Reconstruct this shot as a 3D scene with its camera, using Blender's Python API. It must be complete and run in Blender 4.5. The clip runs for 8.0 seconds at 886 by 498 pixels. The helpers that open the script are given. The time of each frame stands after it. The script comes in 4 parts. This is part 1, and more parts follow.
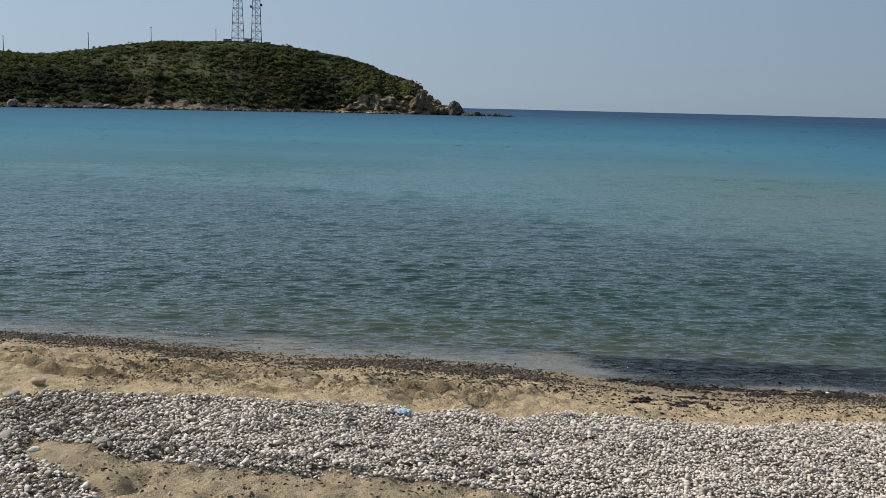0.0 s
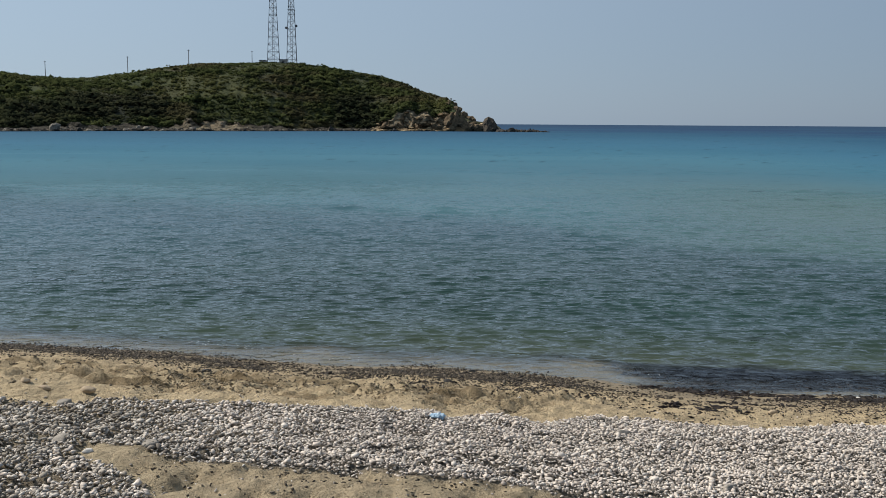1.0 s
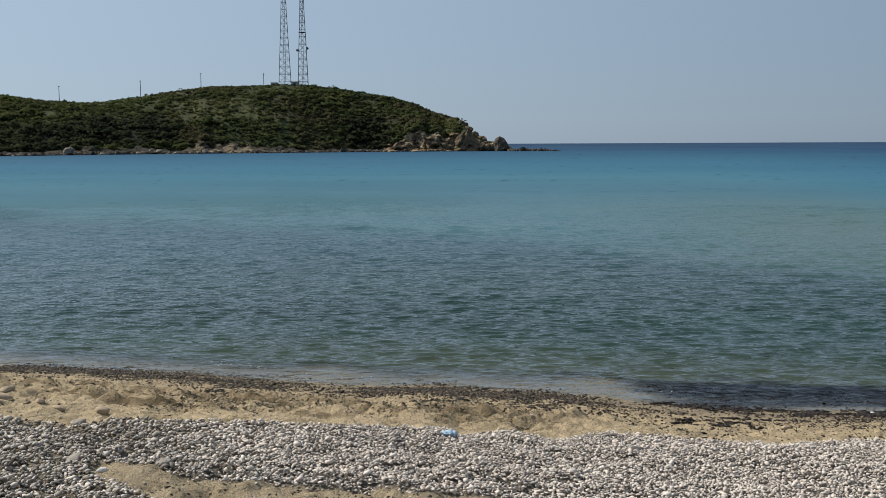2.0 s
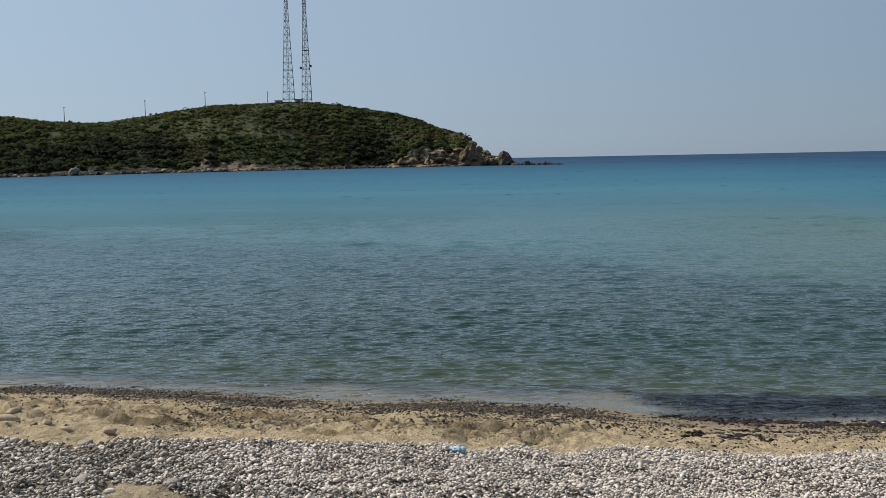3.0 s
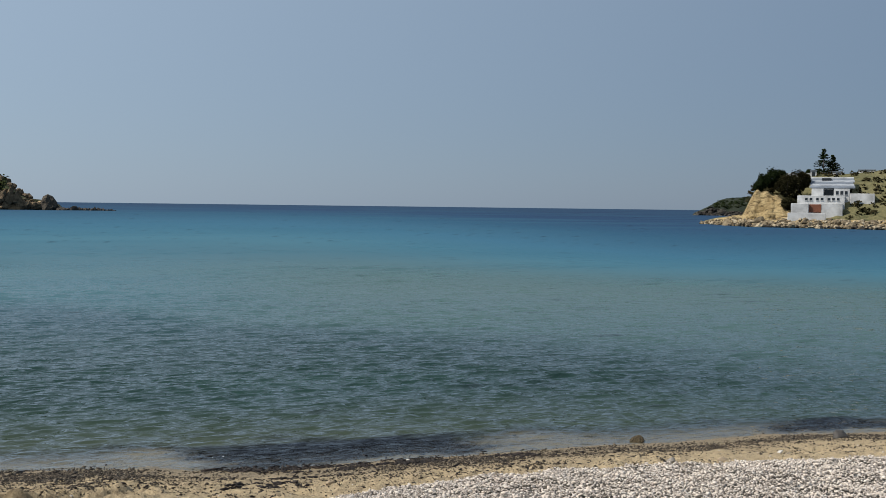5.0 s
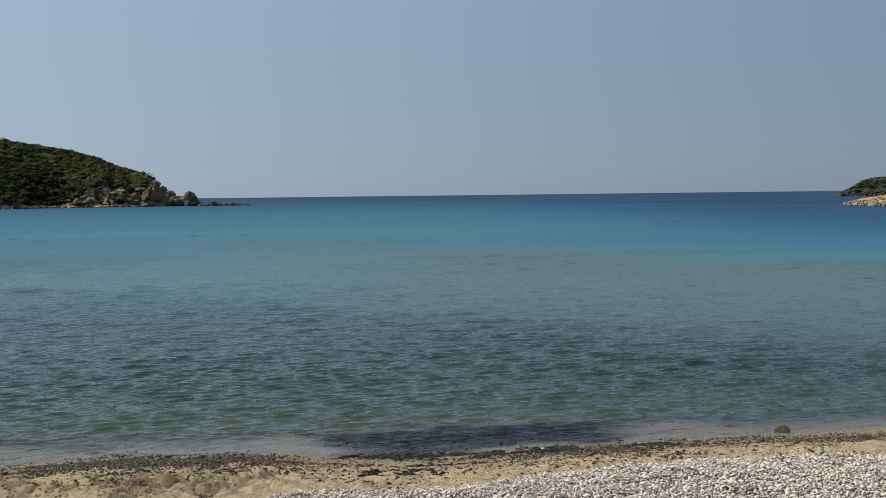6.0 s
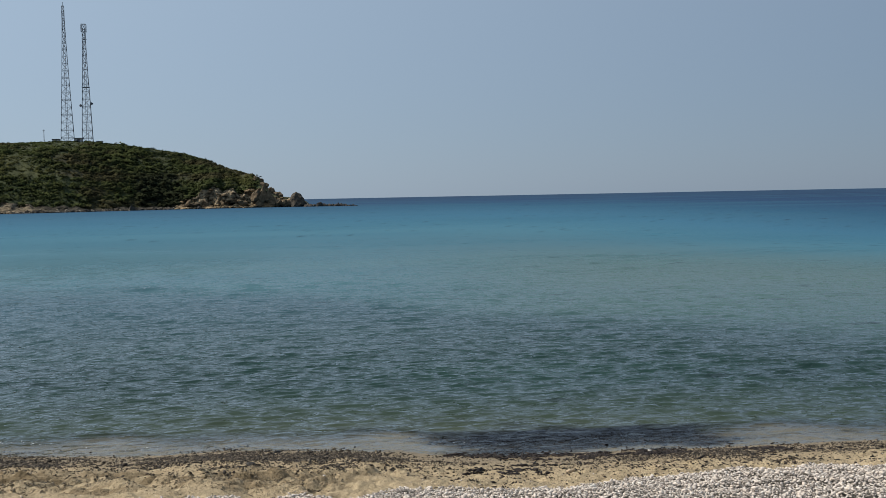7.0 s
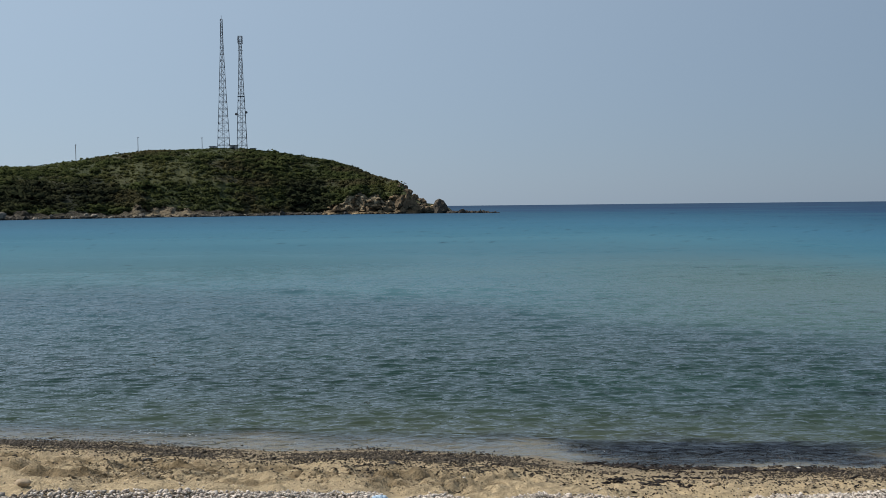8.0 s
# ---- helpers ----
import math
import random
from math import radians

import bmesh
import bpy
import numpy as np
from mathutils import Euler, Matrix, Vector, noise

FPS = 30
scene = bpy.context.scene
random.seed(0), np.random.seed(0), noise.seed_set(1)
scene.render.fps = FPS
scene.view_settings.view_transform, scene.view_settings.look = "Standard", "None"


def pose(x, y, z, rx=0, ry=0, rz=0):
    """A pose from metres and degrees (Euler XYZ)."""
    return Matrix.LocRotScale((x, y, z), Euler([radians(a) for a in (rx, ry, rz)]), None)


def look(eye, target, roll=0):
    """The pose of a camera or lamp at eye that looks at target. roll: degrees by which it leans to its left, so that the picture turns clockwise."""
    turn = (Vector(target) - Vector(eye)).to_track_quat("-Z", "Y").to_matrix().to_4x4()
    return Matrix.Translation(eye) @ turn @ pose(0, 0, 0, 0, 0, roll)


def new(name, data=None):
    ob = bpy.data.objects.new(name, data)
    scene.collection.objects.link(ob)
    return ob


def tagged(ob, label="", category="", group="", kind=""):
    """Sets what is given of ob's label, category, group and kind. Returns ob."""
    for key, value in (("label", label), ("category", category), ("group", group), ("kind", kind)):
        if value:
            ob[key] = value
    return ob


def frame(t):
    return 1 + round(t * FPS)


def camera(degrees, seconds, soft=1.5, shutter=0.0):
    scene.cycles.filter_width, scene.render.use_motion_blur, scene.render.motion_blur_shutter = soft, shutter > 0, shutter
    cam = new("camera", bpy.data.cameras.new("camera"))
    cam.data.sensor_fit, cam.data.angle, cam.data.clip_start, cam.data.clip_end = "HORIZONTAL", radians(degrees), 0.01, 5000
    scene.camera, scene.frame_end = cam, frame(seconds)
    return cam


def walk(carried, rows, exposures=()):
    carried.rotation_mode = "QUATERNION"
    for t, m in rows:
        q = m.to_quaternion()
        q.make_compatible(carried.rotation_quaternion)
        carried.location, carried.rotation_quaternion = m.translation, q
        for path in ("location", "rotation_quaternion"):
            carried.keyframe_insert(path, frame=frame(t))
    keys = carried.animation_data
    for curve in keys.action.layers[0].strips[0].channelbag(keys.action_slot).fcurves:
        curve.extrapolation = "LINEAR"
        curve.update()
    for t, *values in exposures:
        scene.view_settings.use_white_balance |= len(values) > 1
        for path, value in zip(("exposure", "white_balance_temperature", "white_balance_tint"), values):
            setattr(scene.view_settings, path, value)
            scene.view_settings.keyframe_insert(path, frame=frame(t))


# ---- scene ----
# The camera is held by someone standing on the beach; x runs along the shore, y out to sea, z up from sea level.
cam = camera(48.03, 8.0, soft=0.5)

# seconds, place, heading to the left, pitch up, lean to the left
PATH = [
    (0.00, -0.002, 0.007, 2.403, 0.00, -8.12, 1.39),
    (0.50, 0.010, -0.045, 2.397, 1.04, -7.94, 0.88),
    (1.00, 0.037, -0.230, 2.389, 2.13, -7.20, 0.36),
    (1.50, 0.044, -0.266, 2.383, 2.82, -6.50, -0.12),
    (1.70, 0.047, -0.270, 2.381, 2.85, -6.31, -0.17),
    (2.80, 0.053, -0.249, 2.377, 3.06, -5.39, -0.89),
    (3.00, 0.049, -0.249, 2.378, 3.15, -5.19, -1.08),
    (3.50, 0.084, -0.231, 2.392, 1.96, -4.44, -1.56),
    (4.00, 0.133, -0.223, 2.412, -6.15, -3.42, -1.12),
    (4.20, 0.154, -0.260, 2.418, -10.74, -2.89, -0.37),
    (4.50, 0.153, -0.361, 2.419, -17.37, -2.37, 0.57),
    (4.70, 0.154, -0.364, 2.426, -20.30, -2.27, 1.00),
    (4.98, 0.156, -0.340, 2.422, -22.10, -2.45, 0.72),
    (5.25, 0.158, -0.315, 2.416, -21.30, -2.65, 0.42),
    (5.53, 0.160, -0.285, 2.410, -18.90, -2.88, 0.02),
    (5.80, 0.163, -0.262, 2.404, -16.29, -3.04, -0.33),
    (6.00, 0.165, -0.253, 2.401, -14.66, -3.11, -0.67),
    (6.50, 0.142, -0.253, 2.407, -11.16, -3.14, -1.05),
    (7.00, 0.152, -0.256, 2.399, -8.74, -3.05, -1.10),
    (7.50, 0.154, -0.281, 2.398, -6.67, -2.88, -0.91),
    (8.00, 0.137, -0.318, 2.390, -0.60, -2.51, -0.60),
]


def carried_pose(x, y, z, yaw, pitch, roll):
    yw, pt = radians(yaw), radians(pitch)
    way = Vector((-math.sin(yw) * math.cos(pt), math.cos(yw) * math.cos(pt), math.sin(pt)))
    eye = Vector((x, y, z))
    return look(eye, eye + way, roll)


walk(cam, [(r[0], carried_pose(*r[1:])) for r in PATH], exposures=[(0.0, 0.2), (8.0, 0.2)])

# ---- world and sun ----
SUN_AZ, SUN_EL = -78.0, 46.0  # degrees: to the left of the sea view, above the horizon
world = bpy.data.worlds.new("sky")
scene.world = world
world.use_nodes = True
wn, wl = world.node_tree.nodes, world.node_tree.links
sky = wn.new("ShaderNodeTexSky")
sky.sky_type = "NISHITA"
sky.sun_disc = False
sky.sun_elevation, sky.sun_rotation = radians(SUN_EL), radians(SUN_AZ)
sky.air_density, sky.dust_density, sky.ozone_density = 1.0, 0.4, 4.0
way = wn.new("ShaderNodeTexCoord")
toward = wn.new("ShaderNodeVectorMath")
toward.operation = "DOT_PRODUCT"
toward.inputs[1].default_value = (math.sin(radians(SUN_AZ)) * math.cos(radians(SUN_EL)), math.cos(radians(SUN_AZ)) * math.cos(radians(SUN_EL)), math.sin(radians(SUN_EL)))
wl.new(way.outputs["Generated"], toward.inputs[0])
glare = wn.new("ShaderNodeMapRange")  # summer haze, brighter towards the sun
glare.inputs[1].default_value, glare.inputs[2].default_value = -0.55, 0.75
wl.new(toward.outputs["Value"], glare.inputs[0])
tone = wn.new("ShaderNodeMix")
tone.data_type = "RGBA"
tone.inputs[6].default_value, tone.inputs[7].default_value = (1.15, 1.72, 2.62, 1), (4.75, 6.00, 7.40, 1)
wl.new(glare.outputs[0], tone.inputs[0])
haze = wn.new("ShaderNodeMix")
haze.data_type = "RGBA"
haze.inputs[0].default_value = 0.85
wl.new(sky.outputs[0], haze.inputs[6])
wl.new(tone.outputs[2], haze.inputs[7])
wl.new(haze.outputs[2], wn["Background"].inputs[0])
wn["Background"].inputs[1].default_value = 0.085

sun = new("sun", bpy.data.lights.new("sun", "SUN"))
sun.data.energy, sun.data.angle, sun.data.color = 4.8, radians(0.6), (1.0, 0.93, 0.82)
sd = Vector((math.sin(radians(SUN_AZ)) * math.cos(radians(SUN_EL)), math.cos(radians(SUN_AZ)) * math.cos(radians(SUN_EL)), math.sin(radians(SUN_EL))))
sun.matrix_world = look(sd * 60, (0, 0, 0))


# ---- materials ----
class Shade:
    """A node material under construction."""

    def __init__(self, name, rough=0.8, spec=0.3):
        self.m = bpy.data.materials.new(name)
        self.m.use_nodes = True
        self.n, self.l = self.m.node_tree.nodes, self.m.node_tree.links
        self.p = self.n["Principled BSDF"]
        self.p.inputs["Roughness"].default_value = rough
        self.p.inputs["Specular IOR Level"].default_value = spec

    def put(self, socket, value):
        if isinstance(value, bpy.types.NodeSocket):
            self.l.new(value, socket)
        elif isinstance(value, (tuple, list)) and len(value) == 3 and socket.type == "RGBA":
            socket.default_value = (*value, 1)
        else:
            socket.default_value = value

    def place(self, scale=(1, 1, 1)):
        g, m = self.n.new("ShaderNodeNewGeometry"), self.n.new("ShaderNodeMapping")
        self.l.new(g.outputs["Position"], m.inputs[0])
        m.inputs["Scale"].default_value = scale
        return m.outputs[0]

    def local(self):
        return self.n.new("ShaderNodeTexCoord").outputs["Object"]

    def noise(self, scale, detail=5, rough=0.55, at=None, warp=0.0):
        t = self.n.new("ShaderNodeTexNoise")
        for k, v in (("Scale", scale), ("Detail", detail), ("Roughness", rough), ("Distortion", warp)):
            t.inputs[k].default_value = v
        self.l.new(at or self.place(), t.inputs["Vector"])
        return t.outputs[0]

    def cells(self, scale, at=None, feature="F1"):
        t = self.n.new("ShaderNodeTexVoronoi")
        t.feature = feature
        t.inputs["Scale"].default_value = scale
        self.l.new(at or self.place(), t.inputs["Vector"])
        return t.outputs["Distance"]

    def attr(self, name):
        a = self.n.new("ShaderNodeAttribute")
        a.attribute_name = name
        return a.outputs["Fac"]

    def ramp(self, fac, *stops):
        r = self.n.new("ShaderNodeValToRGB")
        e = r.color_ramp.elements
        while len(e) < len(stops):
            e.new(0.5)
        for k, (at, c) in enumerate(stops):
            e[k].position = at
            e[k].color = (*c, 1) if isinstance(c, (tuple, list)) else (c, c, c, 1)
        self.put(r.inputs[0], fac)
        return r.outputs[0]

    def mix(self, fac, a, b, how="MIX"):
        m = self.n.new("ShaderNodeMix")
        m.data_type, m.blend_type = "RGBA", how
        self.put(m.inputs[0], fac), self.put(m.inputs[6], a), self.put(m.inputs[7], b)
        return m.outputs[2]

    def math(self, how, a, b=0.0):
        m = self.n.new("ShaderNodeMath")
        m.operation = how
        self.put(m.inputs[0], a), self.put(m.inputs[1], b)
        return m.outputs[0]

    def span(self, v, a, b, c=0.0, d=1.0):
        m = self.n.new("ShaderNodeMapRange")
        m.interpolation_type = "SMOOTHSTEP"
        for k, q in enumerate((v, a, b, c, d)):
            self.put(m.inputs[k], q)
        return m.outputs[0]

    def bump(self, height, strength, distance, into=None):
        b = self.n.new("ShaderNodeBump")
        self.put(b.inputs["Height"], height)
        b.inputs["Strength"].default_value, b.inputs["Distance"].default_value = strength, distance
        if into:
            self.l.new(into, b.inputs["Normal"])
        return b.outputs[0]

    def out(self, colour, normal=None, rough=None):
        self.put(self.p.inputs["Base Color"], colour)
        if normal:
            self.l.new(normal, self.p.inputs["Normal"])
        if rough is not None:
            self.put(self.p.inputs["Roughness"], rough)
        return self.m

    def each(self):
        return self.n.new("ShaderNodeObjectInfo").outputs["Random"]

    def island(self):
        return self.n.new("ShaderNodeNewGeometry").outputs["Random Per Island"]


def plain(name, colour, rough=0.6, vary=0.15, scale=3.0, metal=0.0):
    s = Shade(name, rough)
    s.p.inputs["Metallic"].default_value = metal
    n = s.noise(scale, 6)
    dark, light = [c * (1 - vary) for c in colour], [min(1, c * (1 + vary)) for c in colour]
    return s.out(s.ramp(n, (0.3, dark), (0.7, light)), s.bump(s.noise(scale * 6), 0.3, 0.02))


def ground_material():
    s = Shade("beach_sand", 0.9, 0.2)
    inland, stony = s.attr("inland"), s.attr("stony")
    fine, mid, big = s.noise(420, 3), s.noise(23, 6, 0.65), s.noise(2.2, 4)
    dry = s.mix(mid, (0.350, 0.268, 0.163), (0.625, 0.500, 0.325))
    dry = s.mix(s.span(fine, 0.35, 0.75), dry, (0.475, 0.375, 0.240))
    dry = s.mix(s.span(big, 0.42, 0.7, 0, 0.5), dry, (0.505, 0.395, 0.246))
    dry = s.mix(s.span(inland, 3.0, 4.4, 0, 0.6), dry, s.mix(mid, (0.235, 0.190, 0.125), (0.40, 0.335, 0.235)))
    wet = s.mix(mid, (0.235, 0.180, 0.112), (0.365, 0.288, 0.184))
    edge = s.math("ADD", inland, s.math("MULTIPLY", s.math("SUBTRACT", big, 0.5), 0.9))
    dampness = s.span(edge, 0.25, 1.3, 1, 0)
    col = s.mix(dampness, dry, wet)
    col = s.mix(s.span(s.noise(6.5, 6, 0.7), 0.5, 0.68, 0, 0.45), col, (0.15, 0.115, 0.072))
    col = s.mix(s.span(s.noise(75, 3, 0.6), 0.60, 0.72, 0, 0.75), col, (0.07, 0.055, 0.036))
    col = s.mix(s.math("MULTIPLY", s.attr("churned"), 0.85), col, s.mix(mid, (0.13, 0.092, 0.05), (0.25, 0.185, 0.105)))
    col = s.mix(s.span(inland, -0.05, 0.06, 1, 0), col, s.mix(mid, (0.20, 0.165, 0.115), (0.28, 0.235, 0.17)))
    col = s.mix(s.attr("weedy"), col, s.mix(mid, (0.008, 0.007, 0.009), (0.022, 0.018, 0.020)))
    d = s.cells(26)
    # ground between the pebbles, darkened to paint in shade in the gaps
    shaded_grit = s.ramp(d, (0.0, (0.26, 0.232, 0.195)), (0.55, (0.11, 0.096, 0.08)))
    col = s.mix(stony, col, shaded_grit)
    h = s.math("ADD", s.math("MULTIPLY", mid, 0.7), s.math("MULTIPLY", fine, 0.18))
    nrm = s.bump(s.noise(70, 4, 0.7), 0.8, 0.014, s.bump(s.noise(11, 5, 0.65), 0.9, 0.09, s.bump(h, 0.9, 0.05)))
    return s.out(col, nrm, s.span(dampness, 0, 1, 0.92, 0.5))


def water_material():
    """Sea water: a body colour that follows distance, bearing and bottom, clear in the shallows, with a glossy rippled
    surface.
    """
    s = Shade("sea_water")
    depth, meadow, far = s.attr("depth"), s.attr("meadow"), s.attr("far")
    n = s.noise(1.0, 4, 0.6, s.place((0.10, 0.22, 1)))
    n2 = s.noise(1.0, 3, 0.6, s.place((0.012, 0.03, 1)))
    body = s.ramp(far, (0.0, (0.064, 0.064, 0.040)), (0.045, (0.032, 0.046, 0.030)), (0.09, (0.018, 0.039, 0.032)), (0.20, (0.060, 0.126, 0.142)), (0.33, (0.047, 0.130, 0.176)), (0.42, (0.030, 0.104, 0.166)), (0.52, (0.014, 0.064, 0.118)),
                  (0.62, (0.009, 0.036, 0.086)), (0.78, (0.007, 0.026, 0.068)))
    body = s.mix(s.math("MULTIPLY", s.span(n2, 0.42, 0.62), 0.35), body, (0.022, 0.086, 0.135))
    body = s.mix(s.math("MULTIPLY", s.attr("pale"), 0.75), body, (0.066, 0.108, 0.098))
    dark = s.mix(s.span(n, 0.3, 0.7), (0.006, 0.019, 0.017), (0.016, 0.040, 0.034))
    # distant meadow lifted bluish in colour, as surface gloss would
    dark = s.mix(s.span(far, 0.09, 0.19), dark, (0.026, 0.060, 0.080))
    body = s.mix(s.math("MULTIPLY", meadow, s.span(n, 0.2, 0.6, 0.5, 0.85)), body, dark)
    body = s.mix(s.math("MULTIPLY", s.attr("weed"), 0.94), body, (0.004, 0.005, 0.010))
    base = s.n.new("ShaderNodeBsdfDiffuse")
    s.put(base.inputs[0], body)
    clear = s.n.new("ShaderNodeBsdfTransparent")
    clear.inputs[0].default_value = (0.93, 0.96, 0.95, 1)
    inner = s.n.new("ShaderNodeMixShader")
    s.put(inner.inputs[0], s.span(depth, 0.001, 0.07))
    s.l.new(clear.outputs[0], inner.inputs[1]), s.l.new(base.outputs[0], inner.inputs[2])
    ripples = s.noise(1.0, 2, 0.5, s.place((2.0, 3.3, 1)), 0.5)
    ripples = s.math("ADD", s.math("ABSOLUTE", s.math("SUBTRACT", ripples, 0.52)), s.math("MULTIPLY", s.noise(1.0, 2, 0.5, s.place((5.0, 8.5, 1)), 0.4), 0.32))
    swell = s.noise(1.0, 4, 0.6, s.place((0.35, 1.1, 1)), 0.3)
    nrm = s.bump(ripples, 1.0, 0.085, s.bump(swell, 0.25, 0.05))
    gloss = s.n.new("ShaderNodeBsdfGlossy")
    s.put(gloss.inputs["Roughness"], s.span(far, 0.15, 0.5, 0.03, 0.42))
    s.l.new(nrm, gloss.inputs["Normal"])
    fr = s.n.new("ShaderNodeLayerWeight")
    s.l.new(nrm, fr.inputs["Normal"])
    fr.inputs["Blend"].default_value = 0.5
    shine = s.math("MINIMUM", s.math("ADD", s.math("MULTIPLY", s.math("POWER", fr.outputs["Facing"], 4.8), 1.14), 0.02), 0.62)
    outer = s.n.new("ShaderNodeMixShader")
    s.put(outer.inputs[0], s.math("MULTIPLY", shine, s.math("MULTIPLY", s.span(far, 0.09, 0.38, 1.0, 0.12), s.span(s.attr("weed"), 0, 1, 1.0, 0.55))))
    s.l.new(inner.outputs[0], outer.inputs[1]), s.l.new(gloss.outputs[0], outer.inputs[2])
    s.l.new(outer.outputs[0], s.n["Material Output"].inputs[0])
    return s.m


def heath_mask(s):
    """Where brown heath takes over from green scrub on the hill."""
    return s.span(s.noise(1.0, 3, 0.6, s.place((0.035, 0.035, 0.16))), 0.50, 0.64, 0, 0.85)


def headland_material(name, grass_a, grass_b, rock_a, rock_b, rust=0.15, dark_foot=False):
    s = Shade(name, 0.92, 0.15)
    rocky = s.attr("rocky")
    n, b, w = s.noise(1.6, 8, 0.75), s.noise(0.07, 4), s.noise(0.35, 8, 0.7)
    grass = s.mix(s.span(n, 0.3, 0.7), grass_a, grass_b)
    grass = s.mix(s.span(b, 0.45, 0.65, 0, 0.55), grass, [c * 1.25 for c in grass_b])
    rock = s.mix(s.span(w, 0.35, 0.65), rock_a, rock_b)
    rock = s.mix(s.span(s.noise(0.12, 3), 0.52, 0.62, 0, rust), rock, (rock_a[0] * 1.1, rock_a[1] * 0.62, rock_a[2] * 0.5))
    strata = s.noise(1.0, 6, 0.7, s.place((0.5, 0.5, 2.2)), 0.8)
    rock = s.mix(s.span(strata, 0.38, 0.50), [v * 0.42 for v in rock_a], rock)
    if dark_foot:  # grey-brown earth and rock under the slope, tan sandstone only at the seaward end
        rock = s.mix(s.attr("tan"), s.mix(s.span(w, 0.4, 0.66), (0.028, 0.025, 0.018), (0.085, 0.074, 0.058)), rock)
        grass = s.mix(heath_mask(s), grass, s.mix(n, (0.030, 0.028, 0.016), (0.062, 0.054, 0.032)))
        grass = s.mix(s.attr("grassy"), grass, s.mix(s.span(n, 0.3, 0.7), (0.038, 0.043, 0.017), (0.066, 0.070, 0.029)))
        grass = s.mix(s.attr("shaded_thicket"), grass, (0.014, 0.017, 0.010))
    mask = s.span(s.math("ADD", rocky, s.math("MULTIPLY", s.math("SUBTRACT", n, 0.5), 0.6)), 0.4, 0.6)
    return s.out(s.mix(mask, grass, rock), s.bump(s.math("MULTIPLY", s.math("ADD", n, s.math("ADD", w, strata)), s.span(mask, 0, 1, 0.22, 1.0)), 1.0, 0.9))


def shrub_material(name, a, b, c, heath=False):
    s = Shade(name, 0.85, 0.04)
    r = s.math("ADD", s.math("MULTIPLY", s.island(), 0.45), s.math("MULTIPLY", s.attr("tone"), 0.55))
    col = s.ramp(r, (0.0, a), (0.5, b), (1.0, c))
    if heath:
        col = s.mix(s.span(s.noise(0.075, 3, 0.6), 0.40, 0.62, 0.28, 0.0), col, (0.030, 0.042, 0.018))
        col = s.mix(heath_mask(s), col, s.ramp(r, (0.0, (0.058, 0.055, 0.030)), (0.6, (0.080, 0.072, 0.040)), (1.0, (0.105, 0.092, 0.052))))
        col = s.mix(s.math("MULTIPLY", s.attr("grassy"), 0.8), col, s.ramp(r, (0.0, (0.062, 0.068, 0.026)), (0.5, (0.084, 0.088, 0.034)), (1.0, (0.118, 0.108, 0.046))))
        col = s.mix(s.math("MULTIPLY", s.attr("shaded_thicket"), 0.85), col, s.ramp(r, (0.0, (0.026, 0.031, 0.020)), (0.7, (0.038, 0.044, 0.026)), (1.0, (0.062, 0.064, 0.036))))
    col = s.mix(s.span(s.noise(3.0, 5), 0.3, 0.7), s.mix(1.0, col, (0.7, 0.7, 0.7), "MULTIPLY"), col)
    leaf, lit, thin = s.n.new("ShaderNodeMixShader"), s.n.new("ShaderNodeBsdfDiffuse"), s.n.new("ShaderNodeBsdfTranslucent")
    leaf.inputs[0].default_value = 0.35
    s.put(lit.inputs[0], col), s.put(thin.inputs[0], col)
    s.l.new(lit.outputs[0], leaf.inputs[1]), s.l.new(thin.outputs[0], leaf.inputs[2])
    s.l.new(leaf.outputs[0], s.n["Material Output"].inputs[0])
    return s.m


def stone_material(name, per, *tones):
    s = Shade(name, 0.78, 0.3)
    r = s.island() if per == "island" else s.each()
    col = s.ramp(r, *[(k / (len(tones) - 1), t) for k, t in enumerate(tones)])
    n = s.noise(90, 5, 0.65)
    col = s.mix(s.span(n, 0.35, 0.75), s.mix(1.0, col, (0.78, 0.77, 0.75), "MULTIPLY"), col)
    return s.out(col, s.bump(n, 0.35, 0.006))


M_GROUND = ground_material()
M_WATER = water_material()
M_HILL = headland_material("scrub_hill", (0.024, 0.032, 0.013), (0.044, 0.052, 0.021), (0.21, 0.168, 0.112), (0.46, 0.375, 0.25), 0.15, True)
M_BLUFF = headland_material("sandy_bluff", (0.06, 0.065, 0.03), (0.16, 0.14, 0.07), (0.42, 0.30, 0.145), (0.62, 0.48, 0.26), 0.0)
M_ISLET = headland_material("far_point", (0.012, 0.017, 0.011), (0.026, 0.031, 0.020), (0.05, 0.047, 0.042), (0.11, 0.10, 0.085))
M_SHRUB = shrub_material("maquis_leaves", (0.050, 0.064, 0.026), (0.067, 0.081, 0.032), (0.092, 0.102, 0.041), True)
M_RIDGE = shrub_material("dark_ridge_leaves", (0.016, 0.024, 0.010), (0.025, 0.036, 0.014), (0.040, 0.052, 0.021))
M_SHRUB_DRY = shrub_material("dry_scrub", (0.022, 0.022, 0.011), (0.04, 0.036, 0.018), (0.075, 0.058, 0.03))
TONES = ((0.17, 0.155, 0.14), (0.34, 0.31, 0.285), (0.44, 0.405, 0.37), (0.53, 0.485, 0.44), (0.57, 0.51, 0.455), (0.47, 0.445, 0.42), (0.63, 0.59, 0.55))
TONES = [(t[0] * 1.17, t[1] * 1.13, t[2] * 1.10) for t in TONES]
M_PEBBLES = stone_material("pebbles", "island", *TONES)
